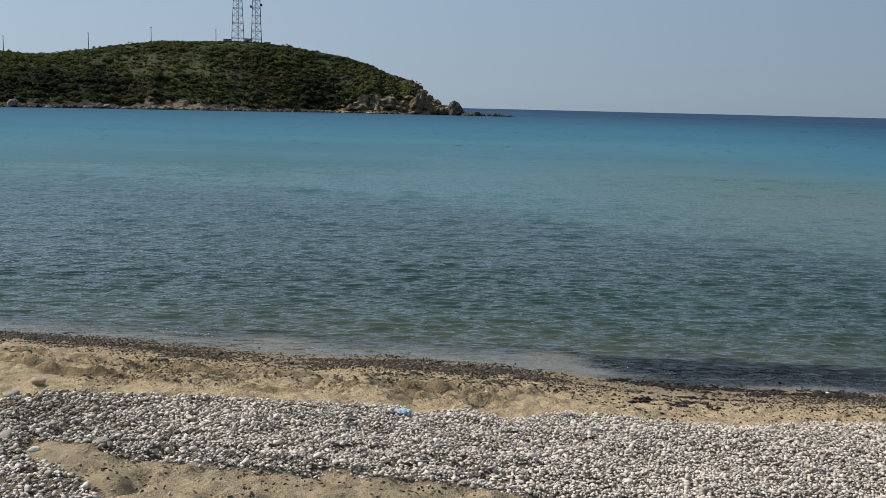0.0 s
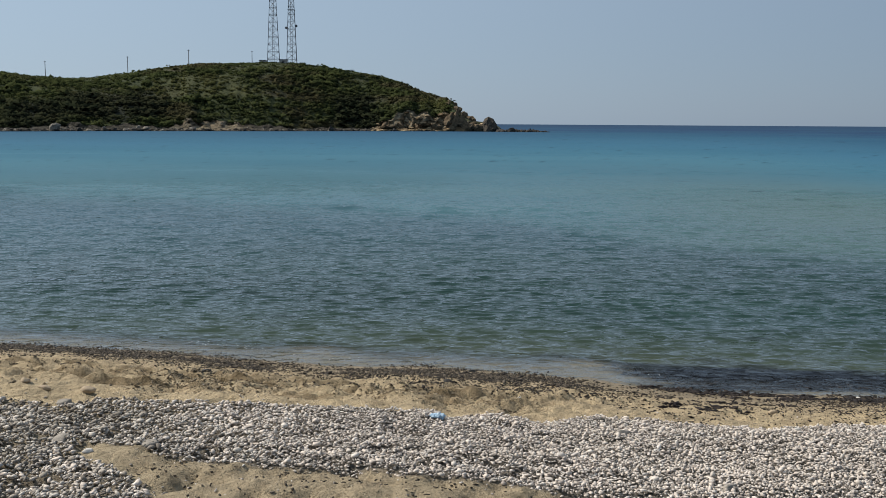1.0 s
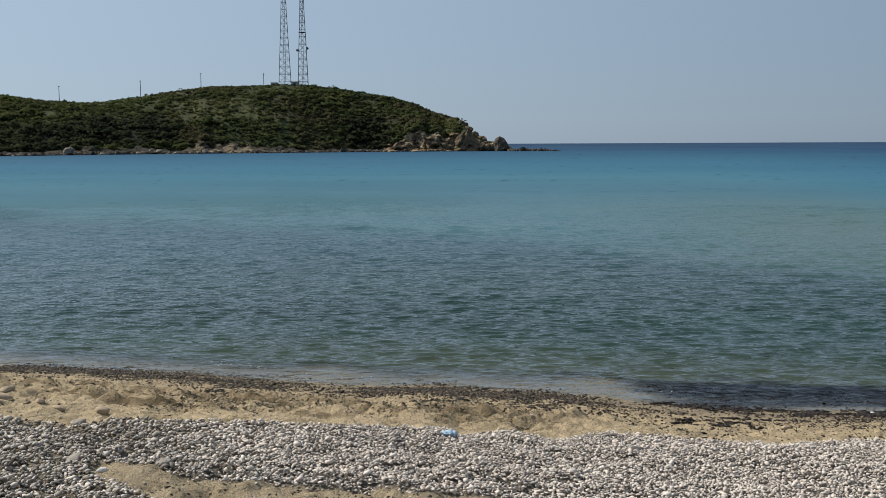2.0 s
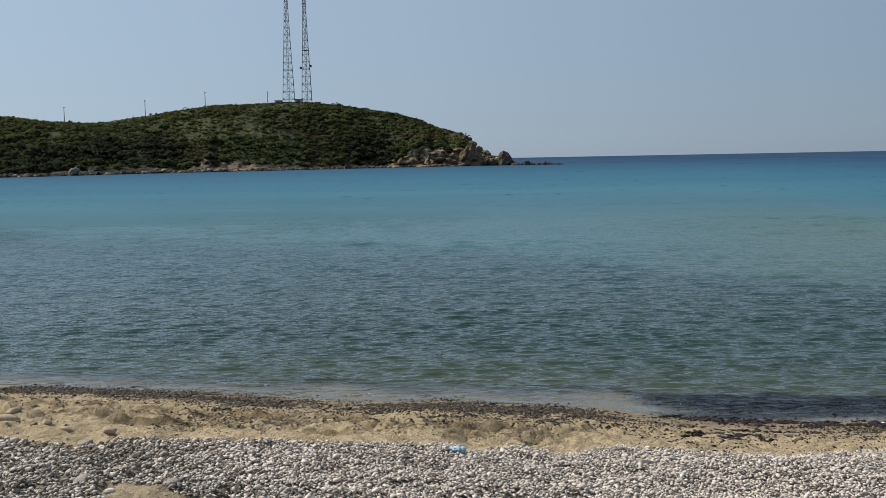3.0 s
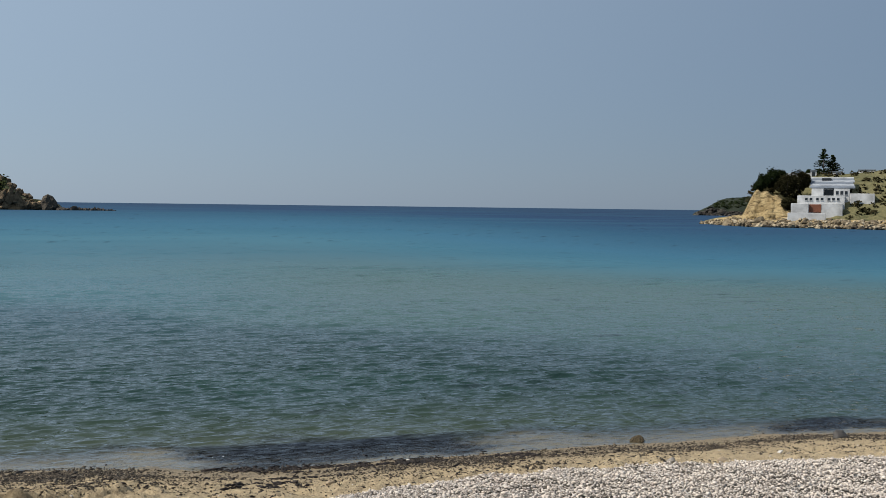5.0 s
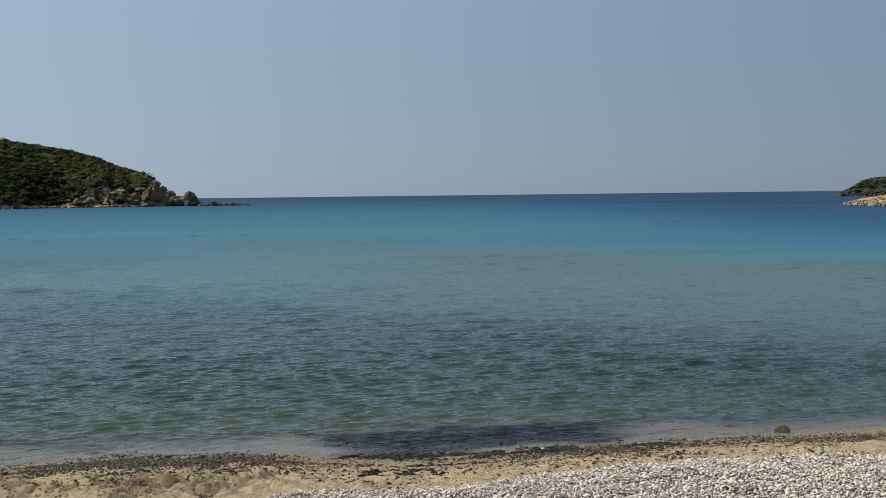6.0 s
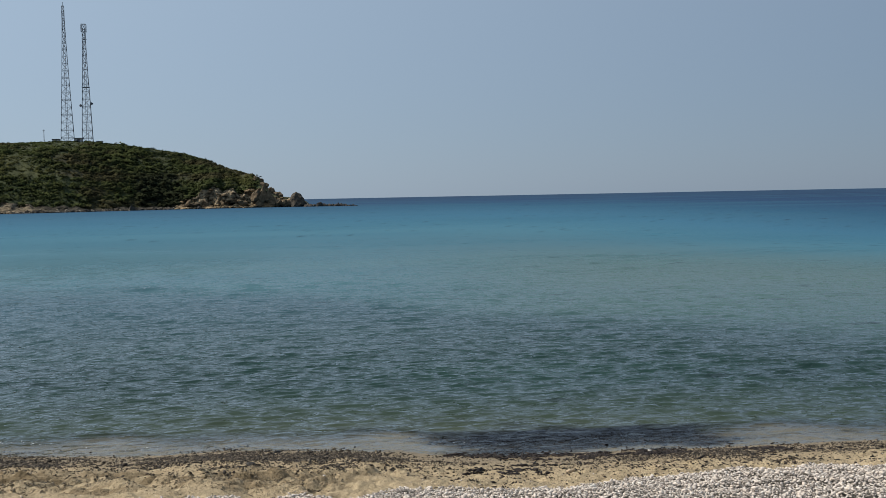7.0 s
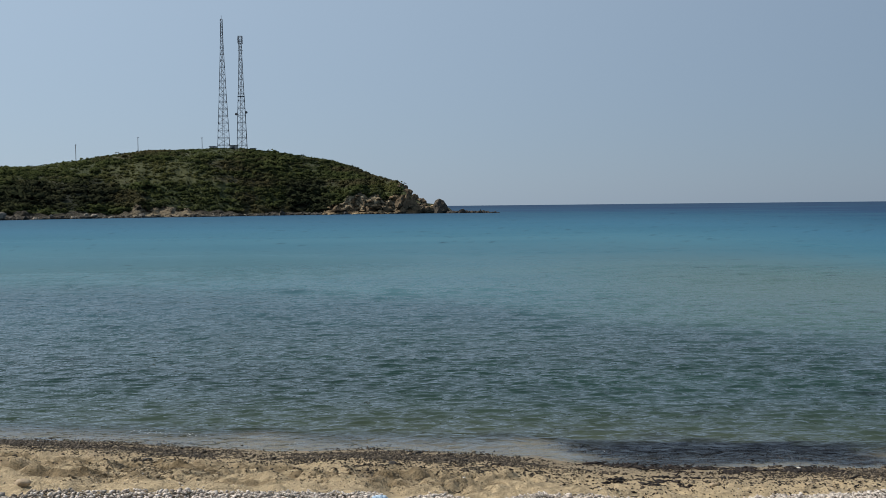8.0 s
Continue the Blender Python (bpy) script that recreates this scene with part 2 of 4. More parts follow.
M_DUSTY = stone_material("dusty_pebbles", "island", (0.11, 0.093, 0.077), (0.22, 0.19, 0.158), (0.31, 0.275, 0.235), (0.41, 0.37, 0.325), (0.58, 0.535, 0.48))
M_PEBBLE = stone_material("loose_pebble", "object", *TONES)
M_WRACK = stone_material("dark_wet_gravel", "island", (0.012, 0.009, 0.007), (0.026, 0.019, 0.013), (0.046, 0.035, 0.024), (0.085, 0.066, 0.048), (0.21, 0.175, 0.13))
M_STEEL = plain("weathered_steel", (0.060, 0.068, 0.082), 0.6, 0.2, 0.6, 0.2)
M_WHITE = plain("white_render", (0.42, 0.425, 0.43), 0.85, 0.28, 0.9)
M_WOOD = plain("pole_timber", (0.06, 0.05, 0.045), 0.85, 0.3, 2.0)


# ---- mesh helpers ----
def grid_object(name, v, material, wrap=False, attrs=()):
    """One sheet through an n x m array of points."""
    n, m = v.shape[:2]
    idx = np.arange(n * m).reshape(n, m)
    quads = np.stack([idx[:-1, :-1], idx[:-1, 1:], idx[1:, 1:], idx[1:, :-1]], -1).reshape(-1, 4)
    return mesh_object(name, v.reshape(-1, 3), quads, material, [(k, a.reshape(-1)) for k, a in attrs])


def mesh_data(name, verts, faces, material, smooth=True):
    me = bpy.data.meshes.new(name)
    faces = np.asarray(faces, np.int32)
    k = faces.shape[1]
    me.vertices.add(len(verts)), me.loops.add(faces.size), me.polygons.add(len(faces))
    me.vertices.foreach_set("co", np.asarray(verts, np.float32).ravel())
    me.loops.foreach_set("vertex_index", faces.ravel())
    me.polygons.foreach_set("loop_start", np.arange(0, faces.size, k, dtype=np.int32))
    me.polygons.foreach_set("use_smooth", np.full(len(faces), smooth))
    me.update(calc_edges=True)
    me.materials.append(material)
    return me


def mesh_object(name, verts, faces, material, attrs=(), smooth=True):
    me = mesh_data(name, verts, faces, material, smooth)
    for key, a in attrs:
        me.attributes.new(key, "FLOAT", "POINT").data.foreach_set("value", np.asarray(a, np.float32))
    return new(name, me)


def part(name, bm, material, parent, label=""):
    me = bpy.data.meshes.new(name)
    bm.to_mesh(me)
    bm.free()
    me.materials.append(material)
    ob = new(name, me)
    ob.parent = parent
    if label:
        tagged(ob, label)
    return ob


def bar(bm, a, b, width, sides=4):
    """A straight bar from a to b, added to bm."""
    a, b = Vector(a), Vector(b)
    q = (b - a).to_track_quat("Z", "Y").to_matrix().to_4x4()
    bmesh.ops.create_cone(bm, cap_ends=True, segments=sides, radius1=width / 2, radius2=width / 2, depth=(b - a).length, matrix=Matrix.Translation((a + b) / 2) @ q)


def block(bm, x0, x1, y0, y1, z0, z1):
    r = bmesh.ops.create_cube(bm, size=1)
    for v in r["verts"]:
        v.co = ((x0, x1)[v.co.x > 0], (y0, y1)[v.co.y > 0], (z0, z1)[v.co.z > 0])


def value_noise(x, y, seed, scale):
    """Smooth noise in -1..1 at arrays of places."""
    rs = np.random.RandomState(seed)
    tab = rs.uniform(-1, 1, (64, 64))
    u, w = np.asarray(x, float) / scale, np.asarray(y, float) / scale
    i, j = np.floor(u).astype(int), np.floor(w).astype(int)
    a, b = u - i, w - j
    a, b = a * a * (3 - 2 * a), b * b * (3 - 2 * b)
    t = lambda p, q: tab[p % 64, q % 64]
    return (t(i, j) * (1 - a) + t(i + 1, j) * a) * (1 - b) + (t(i, j + 1) * (1 - a) + t(i + 1, j + 1) * a) * b


def fractal(x, y, seed, scale, octaves=4, gain=0.5):
    return sum(gain**k * value_noise(x, y, seed + k, scale / 2**k) for k in range(octaves))


def blocks_noise(x, y, seed, scale):
    """One random value in -1..1 for each irregular cell of a jittered grid: broken, blocky rock."""
    tab = np.random.RandomState(seed).uniform(0, 1, (64, 64, 3))
    u, w = np.asarray(x, float) / scale, np.asarray(y, float) / scale
    i, j = np.floor(u).astype(int), np.floor(w).astype(int)
    best, val = np.full(np.shape(u), 99.0), np.zeros(np.shape(u))
    for p in (-1, 0, 1):
        for q in (-1, 0, 1):
            t = tab[(i + p) % 64, (j + q) % 64]
            d = (i + p + t[..., 0] - u) ** 2 + (j + q + t[..., 1] - w) ** 2
            val = np.where(d < best, t[..., 2] * 2 - 1, val)
            best = np.minimum(best, d)
    return val


def smooth(v, a, b):
    t = np.clip((np.asarray(v, float) - a) / (b - a), 0, 1)
    return t * t * (3 - 2 * t)


# ---- lie of the land ----
SHORE_X = (-400, -160, -60, -15, -4.5, -3.2, -2.3, -1.3, -0.5, 0.1, 0.85, 1.6, 2.3, 3.3, 4.2, 5.4, 6.3, 7.4, 8.3, 20, 70, 100, 160, 400)
SHORE_Y = (260, 190, 26, 11.8, 10.02, 9.78, 9.55, 9.33, 9.36, 9.24, 9.04, 8.70, 8.54, 8.52, 8.46, 8.40, 8.24, 8.22, 7.98, 5.5, 10, 60, 130, 300)


def shore_y(x):
    return np.interp(x, SHORE_X, SHORE_Y)


def pebble_cover(x, y):
    """1 where pebbles lie thick, 0 on bare sand."""
    wob = 0.10 * fractal(x, y, 40, 0.55, 3)
    far = np.interp(x, (-9, -3.2, -2.3, -1.5, -0.3, 0.5, 1.25, 2.05, 3.2, 4.2, 5.6, 6.5, 9), (6.7, 6.40, 6.37, 6.39, 6.38, 6.54, 6.64, 6.68, 6.86, 6.82, 6.53, 6.15, 5.2))
    near = np.interp(x, (-9, -2.4, -2.26, -1.8, -1.33, -0.9, -0.2, 0.2, 0.6, 1.5, 2.2), (0, 4.3, 5.06, 4.95, 4.82, 4.73, 4.71, 4.68, 4.56, 4.05, 0))
    band = smooth(far - y + wob * 0.7, -0.06, 0.05) * smooth(y - near + wob, -0.06, 0.06)
    patch = smooth(np.interp(y, (0, 4.25, 4.37, 4.65, 4.97), (-1.3, -1.53, -1.62, -1.86, -2.1)) - x + wob, -0.06, 0.08) * smooth(5.3 - y, 0, 0.1)
    return np.maximum(band, patch) * smooth(y, 3.0, 4.0) * smooth(np.abs(x - 2.0), 9.0, 6.5)


def ground_z(x, y):
    s = shore_y(x) - y
    z = np.interp(s, (-4000, -300, -90, -40, -14, -5, -2.5, -1.3, -0.6, 0, 0.8, 2.5, 4.5, 9, 30, 200, 4000), (-14, -10, -5, -2.6, -1.1, -0.50, -0.22, -0.085, -0.035, 0, 0.12, 0.335, 0.535, 0.80, 1.3, 3, 6))
    bar = sum(h * np.exp(-(((x - c) / w) ** 2)) for c, w, h in ((-1.65, 0.45, 0.6), (1.2, 0.45, 0.8), (5.0, 0.5, 0.6)))  # small sand bars at the edge
    z = np.where(s < 0, z * (1 - bar * smooth(s, -1.5, -0.5)), z)
    near = smooth(s, -0.6, 0.8) * smooth(y, 3.0, 4.1) * smooth(np.abs(x - 1.8), 9.5, 7.0)
    lumps = 0.022 * fractal(x, y, 3, 0.50, 6, 0.70)
    steps = 0.05 * np.maximum(0, value_noise(x, y, 9, 0.16)) * smooth(fractal(x, y, 12, 1.1, 2), -0.3, 0.4) * smooth(x, 1.5, -0.5)
    mid = smooth(s, 0.8, 1.4)
    # a low scarp cut by waves into the upper sand
    cut = smooth(s, 1.95 + 0.22 * value_noise(x, y, 21, 0.45), 2.12 + 0.22 * value_noise(x, y, 21, 0.45)) * smooth(x, 0.6, -0.6) * 0.04
    prints = -0.045 * smooth(value_noise(x, y, 15, 0.13) + 0.5 * value_noise(x, y, 16, 0.3), 0.25, 0.75) * smooth(s, 3.8, 4.4)
    soft = prints + 0.02 * fractal(x, y, 60, 1.6, 2)
    bare = 1 - pebble_cover(x, y)
    broken = 0.042 * fractal(x * 0.7, y * 1.4, 23, 0.14, 3, 0.7) * smooth(s, 1.1, 1.5) * smooth(s, 2.7, 2.2) * smooth(x, 2.0, 0.2) * bare
    crumbs = (0.024 * value_noise(x * 0.7, y, 64, 0.10) + 0.014 * value_noise(x, y, 66, 0.065)) * bare * smooth(s, 0.5, 1.3)
    return z + near * (broken + crumbs + lumps * (0.35 + 0.65 * mid) - steps * mid + cut + soft * mid) + 0.008 * pebble_cover(x, y)


def spread(lo, hi, step, reach, grow):
    """Coordinates at an even step from lo to hi, widening beyond them out to the reach."""
    mid = list(np.arange(lo, hi, step))
    d, out = step, []
    while (out[-1] if out else 0) < reach:
        d *= grow
        out.append((out[-1] if out else 0) + d)
    return np.array([lo - o for o in reversed(out)] + mid + [mid[-1] + o for o in out])


def weed_cover(x, y):
    """1 where dark seaweed lies on the bottom."""
    s = shore_y(x) - y
    a = np.exp(-(((x - 2.95) / 1.65) ** 4) - ((s + 0.50 + 0.03 * (x - 2.9)) / 0.54) ** 2) + 0.8 * np.exp(-(((x - 8.7) / 1.1) ** 4) - ((s + 0.40) / 0.34) ** 2)
    a = a + 0.4 * np.exp(-(((x - 5.3) / 0.8) ** 2) - ((s + 0.35) / 0.12) ** 2)
    return smooth(a + 0.38 * fractal(x * 0.4, y, 45, 0.32, 4), 0.22, 0.85) * smooth(-s, -0.06, 0.10)


def churned(x, y):
    """1 where the damp sand below the upper beach is broken up."""
    s = shore_y(x) - y
    return smooth(s, 1.0, 1.5) * smooth(s, 2.75, 2.3) * smooth(x, 1.2, -0.5) * smooth(fractal(x * 0.6, y * 1.3, 23, 0.20, 4, 0.65), -0.05, 0.5)


def build_ground():
    xs, ys = spread(-5.2, 8.8, 0.036, 4900, 1.2), spread(4.0, 10.2, 0.033, 4900, 1.2)
    x, y = np.meshgrid(xs, ys)
    z = ground_z(x, y)
    ob = grid_object("ground", np.stack([x, y, z], -1), M_GROUND, attrs=[("inland", shore_y(x) - y), ("stony", pebble_cover(x, y) * np.interp(x, (-3.2, -0.8), (0.35, 1.0))), ("weedy", weed_cover(x, y)), ("churned", churned(x, y))])
    return tagged(ob, "pale sandy beach sloping into the sea, damp at its edge", "ground", kind="structure")


def build_water():
    az = np.radians(np.concatenate([np.arange(-80, -32, 1.5), np.arange(-31, 49, 0.24), np.arange(50, 84, 1.5)]))
    r = [6.5]
    while r[-1] < 4900:
        q = r[-1]
        r.append(q + (0.08 if q < 7.8 else 0.024 if q < 15 else 0.04 if q < 24 else 0.045 + 0.006 * (q - 24) if q < 60 else 0.03 * q))
    r = np.array(r)
    a, rr = np.meshgrid(az, r)
    x, y = rr * np.sin(a), rr * np.cos(a)
    step = np.gradient(r)[:, None] + 0 * a
    s = shore_y(x) - y
    rs = np.random.RandomState(5)
    z, px, py = np.zeros_like(x), np.zeros_like(x), np.zeros_like(x)
    gusts = smooth(fractal(x * 0.45, y, 78, 4.5, 3), 0.15, 0.75) * smooth(rr, 16, 26) * smooth(rr, 85, 45)  # sparse cat's paws further out
    bands = ((30, 0.13, 0.27, 0.33, 0.050 * smooth(rr, 26, 13)), (22, 0.26, 0.46, 0.33, 0.046 * smooth(rr, 9, 19)), (14, 0.8, 1.6, 0.35, 0.042 * gusts), (5, 1.2, 2.2, 0.35, 0.009 * smooth(rr, 46, 22)))
    for lo, hi, turn, slope in [band[1:] for band in bands for _ in range(band[0])]:
        lam, th, ph = math.exp(rs.uniform(math.log(lo), math.log(hi))), rs.normal(0.06, turn), rs.uniform(0, 6.28)
        k = 2 * math.pi / lam
        amp = slope / k * smooth(lam / step, 2.2, 4.5)
        arg = k * (x * math.sin(th) + y * math.cos(th)) + ph + 1.2 * value_noise(x, y, 70, lam * 5)
        z += amp * np.sin(arg)
        px += amp * math.sin(th) * np.cos(arg)
        py += amp * math.cos(th) * np.cos(arg)
    calm = (smooth(-s, 0.0, 1.3) * 0.88 + 0.12) * (0.95 + 0.25 * value_noise(x, y, 75, 3.0)) * (rr < 200)
    z, px, py = z * calm, px * calm * 0.8, py * calm * 0.8
    edge = 24.0 - 0.72 * x + 2.2 * fractal(x, y, 81, 7, 3) + np.where(x > 7, -0.9 * (x - 7), 0)
    meadow = smooth(edge - y, -1.5, 4.5) * smooth(-s, 0.8, 4.0)
    meadow = np.maximum(meadow, 0.75 * np.exp(-(((np.degrees(a) + 21) / 6.5) ** 4) - ((rr + 1.2 * fractal(x, y, 84, 4, 3) - 29.5) / 2.4) ** 2))
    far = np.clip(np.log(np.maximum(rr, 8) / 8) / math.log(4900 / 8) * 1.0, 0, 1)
    # moves the colour ramp on towards its darker end at the right
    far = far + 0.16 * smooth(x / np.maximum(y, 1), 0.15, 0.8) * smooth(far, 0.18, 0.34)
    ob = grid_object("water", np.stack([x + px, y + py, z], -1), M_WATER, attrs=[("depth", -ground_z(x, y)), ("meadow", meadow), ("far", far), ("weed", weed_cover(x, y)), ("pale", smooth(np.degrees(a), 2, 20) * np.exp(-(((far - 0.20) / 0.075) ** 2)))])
    return tagged(ob, "calm rippled sea, clear at the beach, turquoise then deep blue", "sea", kind="structure")


build_ground()
build_water()


# ---- headlands ----
class Headland:
    """A ridge of land between a near shore, a crest and a far shore, swept along a bearing from the beach."""

    def __init__(self, az, near, crest, height, cliff, seed, rough=1.0, apron=0.5):
        self.apron = apron
        self.az, self.near, self.crest, self.height, self.cliff, self.seed, self.rough = az, near, crest, height, cliff, seed, rough

    def at(self, a, v):
        """The place at bearing a (degrees) and v across: 0 near shore, 1 crest, 2 far shore. Also how rocky it is."""
        near, crest = np.interp(a, self.az, self.near), np.interp(a, self.az, self.crest)
        h, c = np.interp(a, self.az, self.height), np.interp(a, self.az, self.cliff)
        c = np.minimum(c * (1 + self.rough * 0.35 * value_noise(a, 0 * a, self.seed, 0.9) + self.rough * 0.25 * value_noise(a, 0 * a, self.seed + 9, 0.3)), h * 0.9)
        d = near + (crest - near) * v
        vc = 0.13
        shelf = np.minimum(self.apron, c * 0.8)
        foot = (shelf * smooth(v, -0.02, 0.07) + (c - shelf) * smooth(v, 0.10, vc + 0.04)) / c
        rise = np.sin(np.clip((v - vc - 0.03) / (0.97 - vc), 0, 1) * math.pi / 2) ** 1.05
        back = np.cos(np.clip(v - 1, 0, 1) * math.pi / 2) ** 0.8
        z = np.where(v <= 1, c * foot + (h - c) * rise, h * back) - 0.5 * (v <= 0.0) - 1.0 * (v >= 2)
        x, y = d * np.sin(np.radians(a)), d * np.cos(np.radians(a))
        rocky = 1 - smooth(z + np.minimum(0.9, 0.45 * c) * value_noise(x, y, self.seed + 2, 7), c * 0.75, c * 1.15)
        body = smooth(v, 0, 0.1) * smooth(v, 2, 1.9)
        z = z + body * self.rough * (0.45 * fractal(x, y, self.seed + 3, 14, 3) * smooth(v, 0.1, 0.4) * smooth(v, 1.12, 0.98))
        cr = rocky * body * self.rough * np.clip(c / 3.5, 0.3, 1)
        z = z + cr * 0.8 * fractal(x, y, self.seed + 5, 3.0, 3)
        d2 = cr * 1.5 * fractal(a * 5.2 + 40, z * 1.3, self.seed + 6, 2.6, 4, 0.6)
        d2 = d2 + cr * (1.1 * blocks_noise(a * 5.2, z * 1.5, self.seed + 7, 2.3) + 0.5 * blocks_noise(a * 5.2, z * 1.6, self.seed + 8, 0.9))
        x, y = (d + d2) * np.sin(np.radians(a)), (d + d2) * np.cos(np.radians(a))
        return np.stack([x, y, z], -1), rocky

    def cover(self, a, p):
        """How much dark dense scrub, shade painted in, and open grass there is at bearing a and place p."""
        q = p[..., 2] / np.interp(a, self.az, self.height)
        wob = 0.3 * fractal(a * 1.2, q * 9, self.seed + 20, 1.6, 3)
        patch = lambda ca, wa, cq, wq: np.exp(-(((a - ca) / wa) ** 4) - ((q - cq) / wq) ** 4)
        # patches at -25.5 and -7 also paint in shade on the lower slope
        shaded_thicket = patch(-20.2, 2.6, 0.40, 0.30) + patch(-25.5, 3.2, 0.2, 0.34) + patch(-7.0, 1.5, 0.20, 0.38) + 0.45 * patch(-15.0, 1.4, 0.18, 0.14)
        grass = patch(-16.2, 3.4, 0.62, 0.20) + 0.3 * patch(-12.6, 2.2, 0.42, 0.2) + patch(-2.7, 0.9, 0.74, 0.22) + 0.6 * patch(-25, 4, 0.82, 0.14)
        return smooth(shaded_thicket + wob, 0.35, 0.9) * (self.seed == 200), smooth(grass + wob, 0.40, 0.95) * (self.seed == 200)

    def build(self, name, material, columns, label):
        a = np.linspace(self.az[0], self.az[-1], columns)
        v = np.concatenate([np.linspace(-0.02, 0.16, 30), np.linspace(0.17, 1, 44)[0:], np.linspace(1.04, 2.0, 18)])
        aa, vv = np.meshgrid(a, v)
        p, rocky = self.at(aa, vv)
        ob = grid_object(name, p, material, attrs=[("rocky", rocky), ("tan", np.maximum(smooth(aa, -6.6, -4.8), 0.55 * np.exp(-(((aa + 15.2) / 1.9) ** 4)))), *zip(("shaded_thicket", "grassy"), self.cover(aa, p))])
        return tagged(ob, label, "headland", kind="structure")


EYE = 2.4
LEFT_AZ = np.array((-60, -48, -35, -26.9, -25.2, -22.7, -21.2, -19.4, -18, -16.4, -14.3, -12, -10.2, -8.3, -6.4, -4.75, -4.0, -3.1, -1.75, -1.25, -0.85, -0.6, 0.07, 0.5, 1.0, 1.25))
LEFT_EL = np.array((1.6, 2.0, 2.45, 2.50, 2.34, 2.24, 2.28, 2.58, 2.90, 3.14, 3.23, 3.25, 3.19, 3.02, 2.66, 2.27, 2.0, 1.74, 1.38, 0.75, 0.42, 0.2, 0.12, 0.05, -0.15, -0.42))
LEFT_EL = LEFT_EL + np.interp(LEFT_AZ, (-30, -26, -23, -20, -5, -2.5), (0.15, 0.2, 0.18, 0.12, 0.13, 0.0))
LEFT_NEAR = np.interp(LEFT_AZ, (-60, -48, -25, -20, -12, -6, 0, 1.3), (200, 215, 245, 262, 275, 297, 305, 306))
LEFT_CREST = LEFT_NEAR + np.interp(LEFT_AZ, (-60, -48, -12, -6, -3, -1.7, -0.8, 1.3), (80, 80, 70, 52, 32, 20, 12, 7))
LEFT_H = EYE + LEFT_CREST * np.tan(np.radians(LEFT_EL)) - np.interp(LEFT_AZ, (-8, -2, -1, 2), (0.9, 0.5, 0.1, 0))
LEFT_CLIFF = np.interp(LEFT_AZ, (-60, -25, -20.5, -18, -17, -14.5, -13, -9, -6, -4.5, -2, -1, 0, 1.3), (0.8, 0.9, 1.4, 0.9, 2.2, 2.5, 1.5, 0.8, 1.5, 4.6, 5.5, 4.0, 2.4, 0.8))
hill = Headland(LEFT_AZ, LEFT_NEAR, LEFT_CREST, LEFT_H, LEFT_CLIFF, 200)
hill.build("headland", M_HILL, 640, "rounded headland covered in green scrub with rocky foot")

RIGHT_AZ = np.array((36.9, 37.6, 38.95, 39.3, 39.6, 40.1, 40.7, 41.5, 42.3, 43.2, 44.2, 47, 52, 60, 75))
RIGHT_EL = np.array((-0.6, -0.42, -0.25, 0.55, 1.15, 1.5, 1.72, 1.85, 1.98, 2.0, 2.0, 2.3, 2.8, 3.2, 3.0))
RIGHT_NEAR = np.interp(RIGHT_AZ, (36.9, 38, 39.4, 44.2, 75), (174, 162, 151, 146, 140))
RIGHT_CREST = RIGHT_NEAR + np.interp(RIGHT_AZ, (36.9, 38.8, 39.4, 41, 44, 75), (8, 14, 24, 26, 26, 60))
RIGHT_H = EYE + RIGHT_CREST * np.tan(np.radians(RIGHT_EL))
RIGHT_CLIFF = np.interp(RIGHT_AZ, (36.9, 39.0, 39.3, 40.5, 41.2, 41.8, 75), (0.9, 1.4, 4.7, 5.2, 4.6, 1.5, 1.6))
bluff = Headland(RIGHT_AZ, RIGHT_NEAR, RIGHT_CREST, RIGHT_H, RIGHT_CLIFF, 300, 0.30, 1.1)
bluff.build("headland", M_BLUFF, 420, "sandy yellow bluff with scrub on top above a rocky shore")

ISLET_AZ = np.array((36.2, 36.6, 37.1, 37.7, 38.4, 39.3, 42, 50))
islet = Headland(ISLET_AZ, np.full(8, 430.0), np.full(8, 455.0), EYE + 455 * np.tan(np.radians(np.array((-0.25, -0.04, 0.22, 0.50, 0.60, 0.68, 0.8, 0.9)))), np.full(8, 2.6), 400, 1.2)
islet.build("headland", M_ISLET, 160, "low dark rocky point beyond the bluff")


# ---- scrub ----
def ico(level):
    bm = bmesh.new()
    bmesh.ops.create_icosphere(bm, subdivisions=level, radius=1)
    v = np.array([q.co[:] for q in bm.verts])
    f = np.array([[q.index for q in p.verts] for p in bm.faces])
    bm.free()
    return v, f


def rotations(n, rs, tilt):
    """n random turns about z, each then tipped by up to tilt radians."""
    a, t, p = rs.uniform(0, 6.283, n), rs.normal(0, tilt, n), rs.uniform(0, 6.283, n)
    ca, sa, ct, st, cp, sp = np.cos(a), np.sin(a), np.cos(t), np.sin(t), np.cos(p), np.sin(p)
    o, i = np.zeros(n), np.ones(n)
    rz = np.stack([np.stack([ca, -sa, o], -1), np.stack([sa, ca, o], -1), np.stack([o, o, i], -1)], 1)
    rx = np.stack([np.stack([i, o, o], -1), np.stack([o, ct, -st], -1), np.stack([o, st, ct], -1)], 1)
    rp = np.stack([np.stack([cp, -sp, o], -1), np.stack([sp, cp, o], -1), np.stack([o, o, i], -1)], 1)
    return rp @ rx @ rz


def lumps(level, kinds, rs, rough, power=1.0):
    """A few irregular rounded bodies on one topology."""
    v, f = ico(level)
    out = []
    for _ in range(kinds):
        k = rs.normal(0, 1, (5, 3))
        ph = rs.uniform(0, 6.28, 5)
        bumpy = sum(np.sin(v @ k[q] * 2.2 + ph[q]) for q in range(5)) / 5
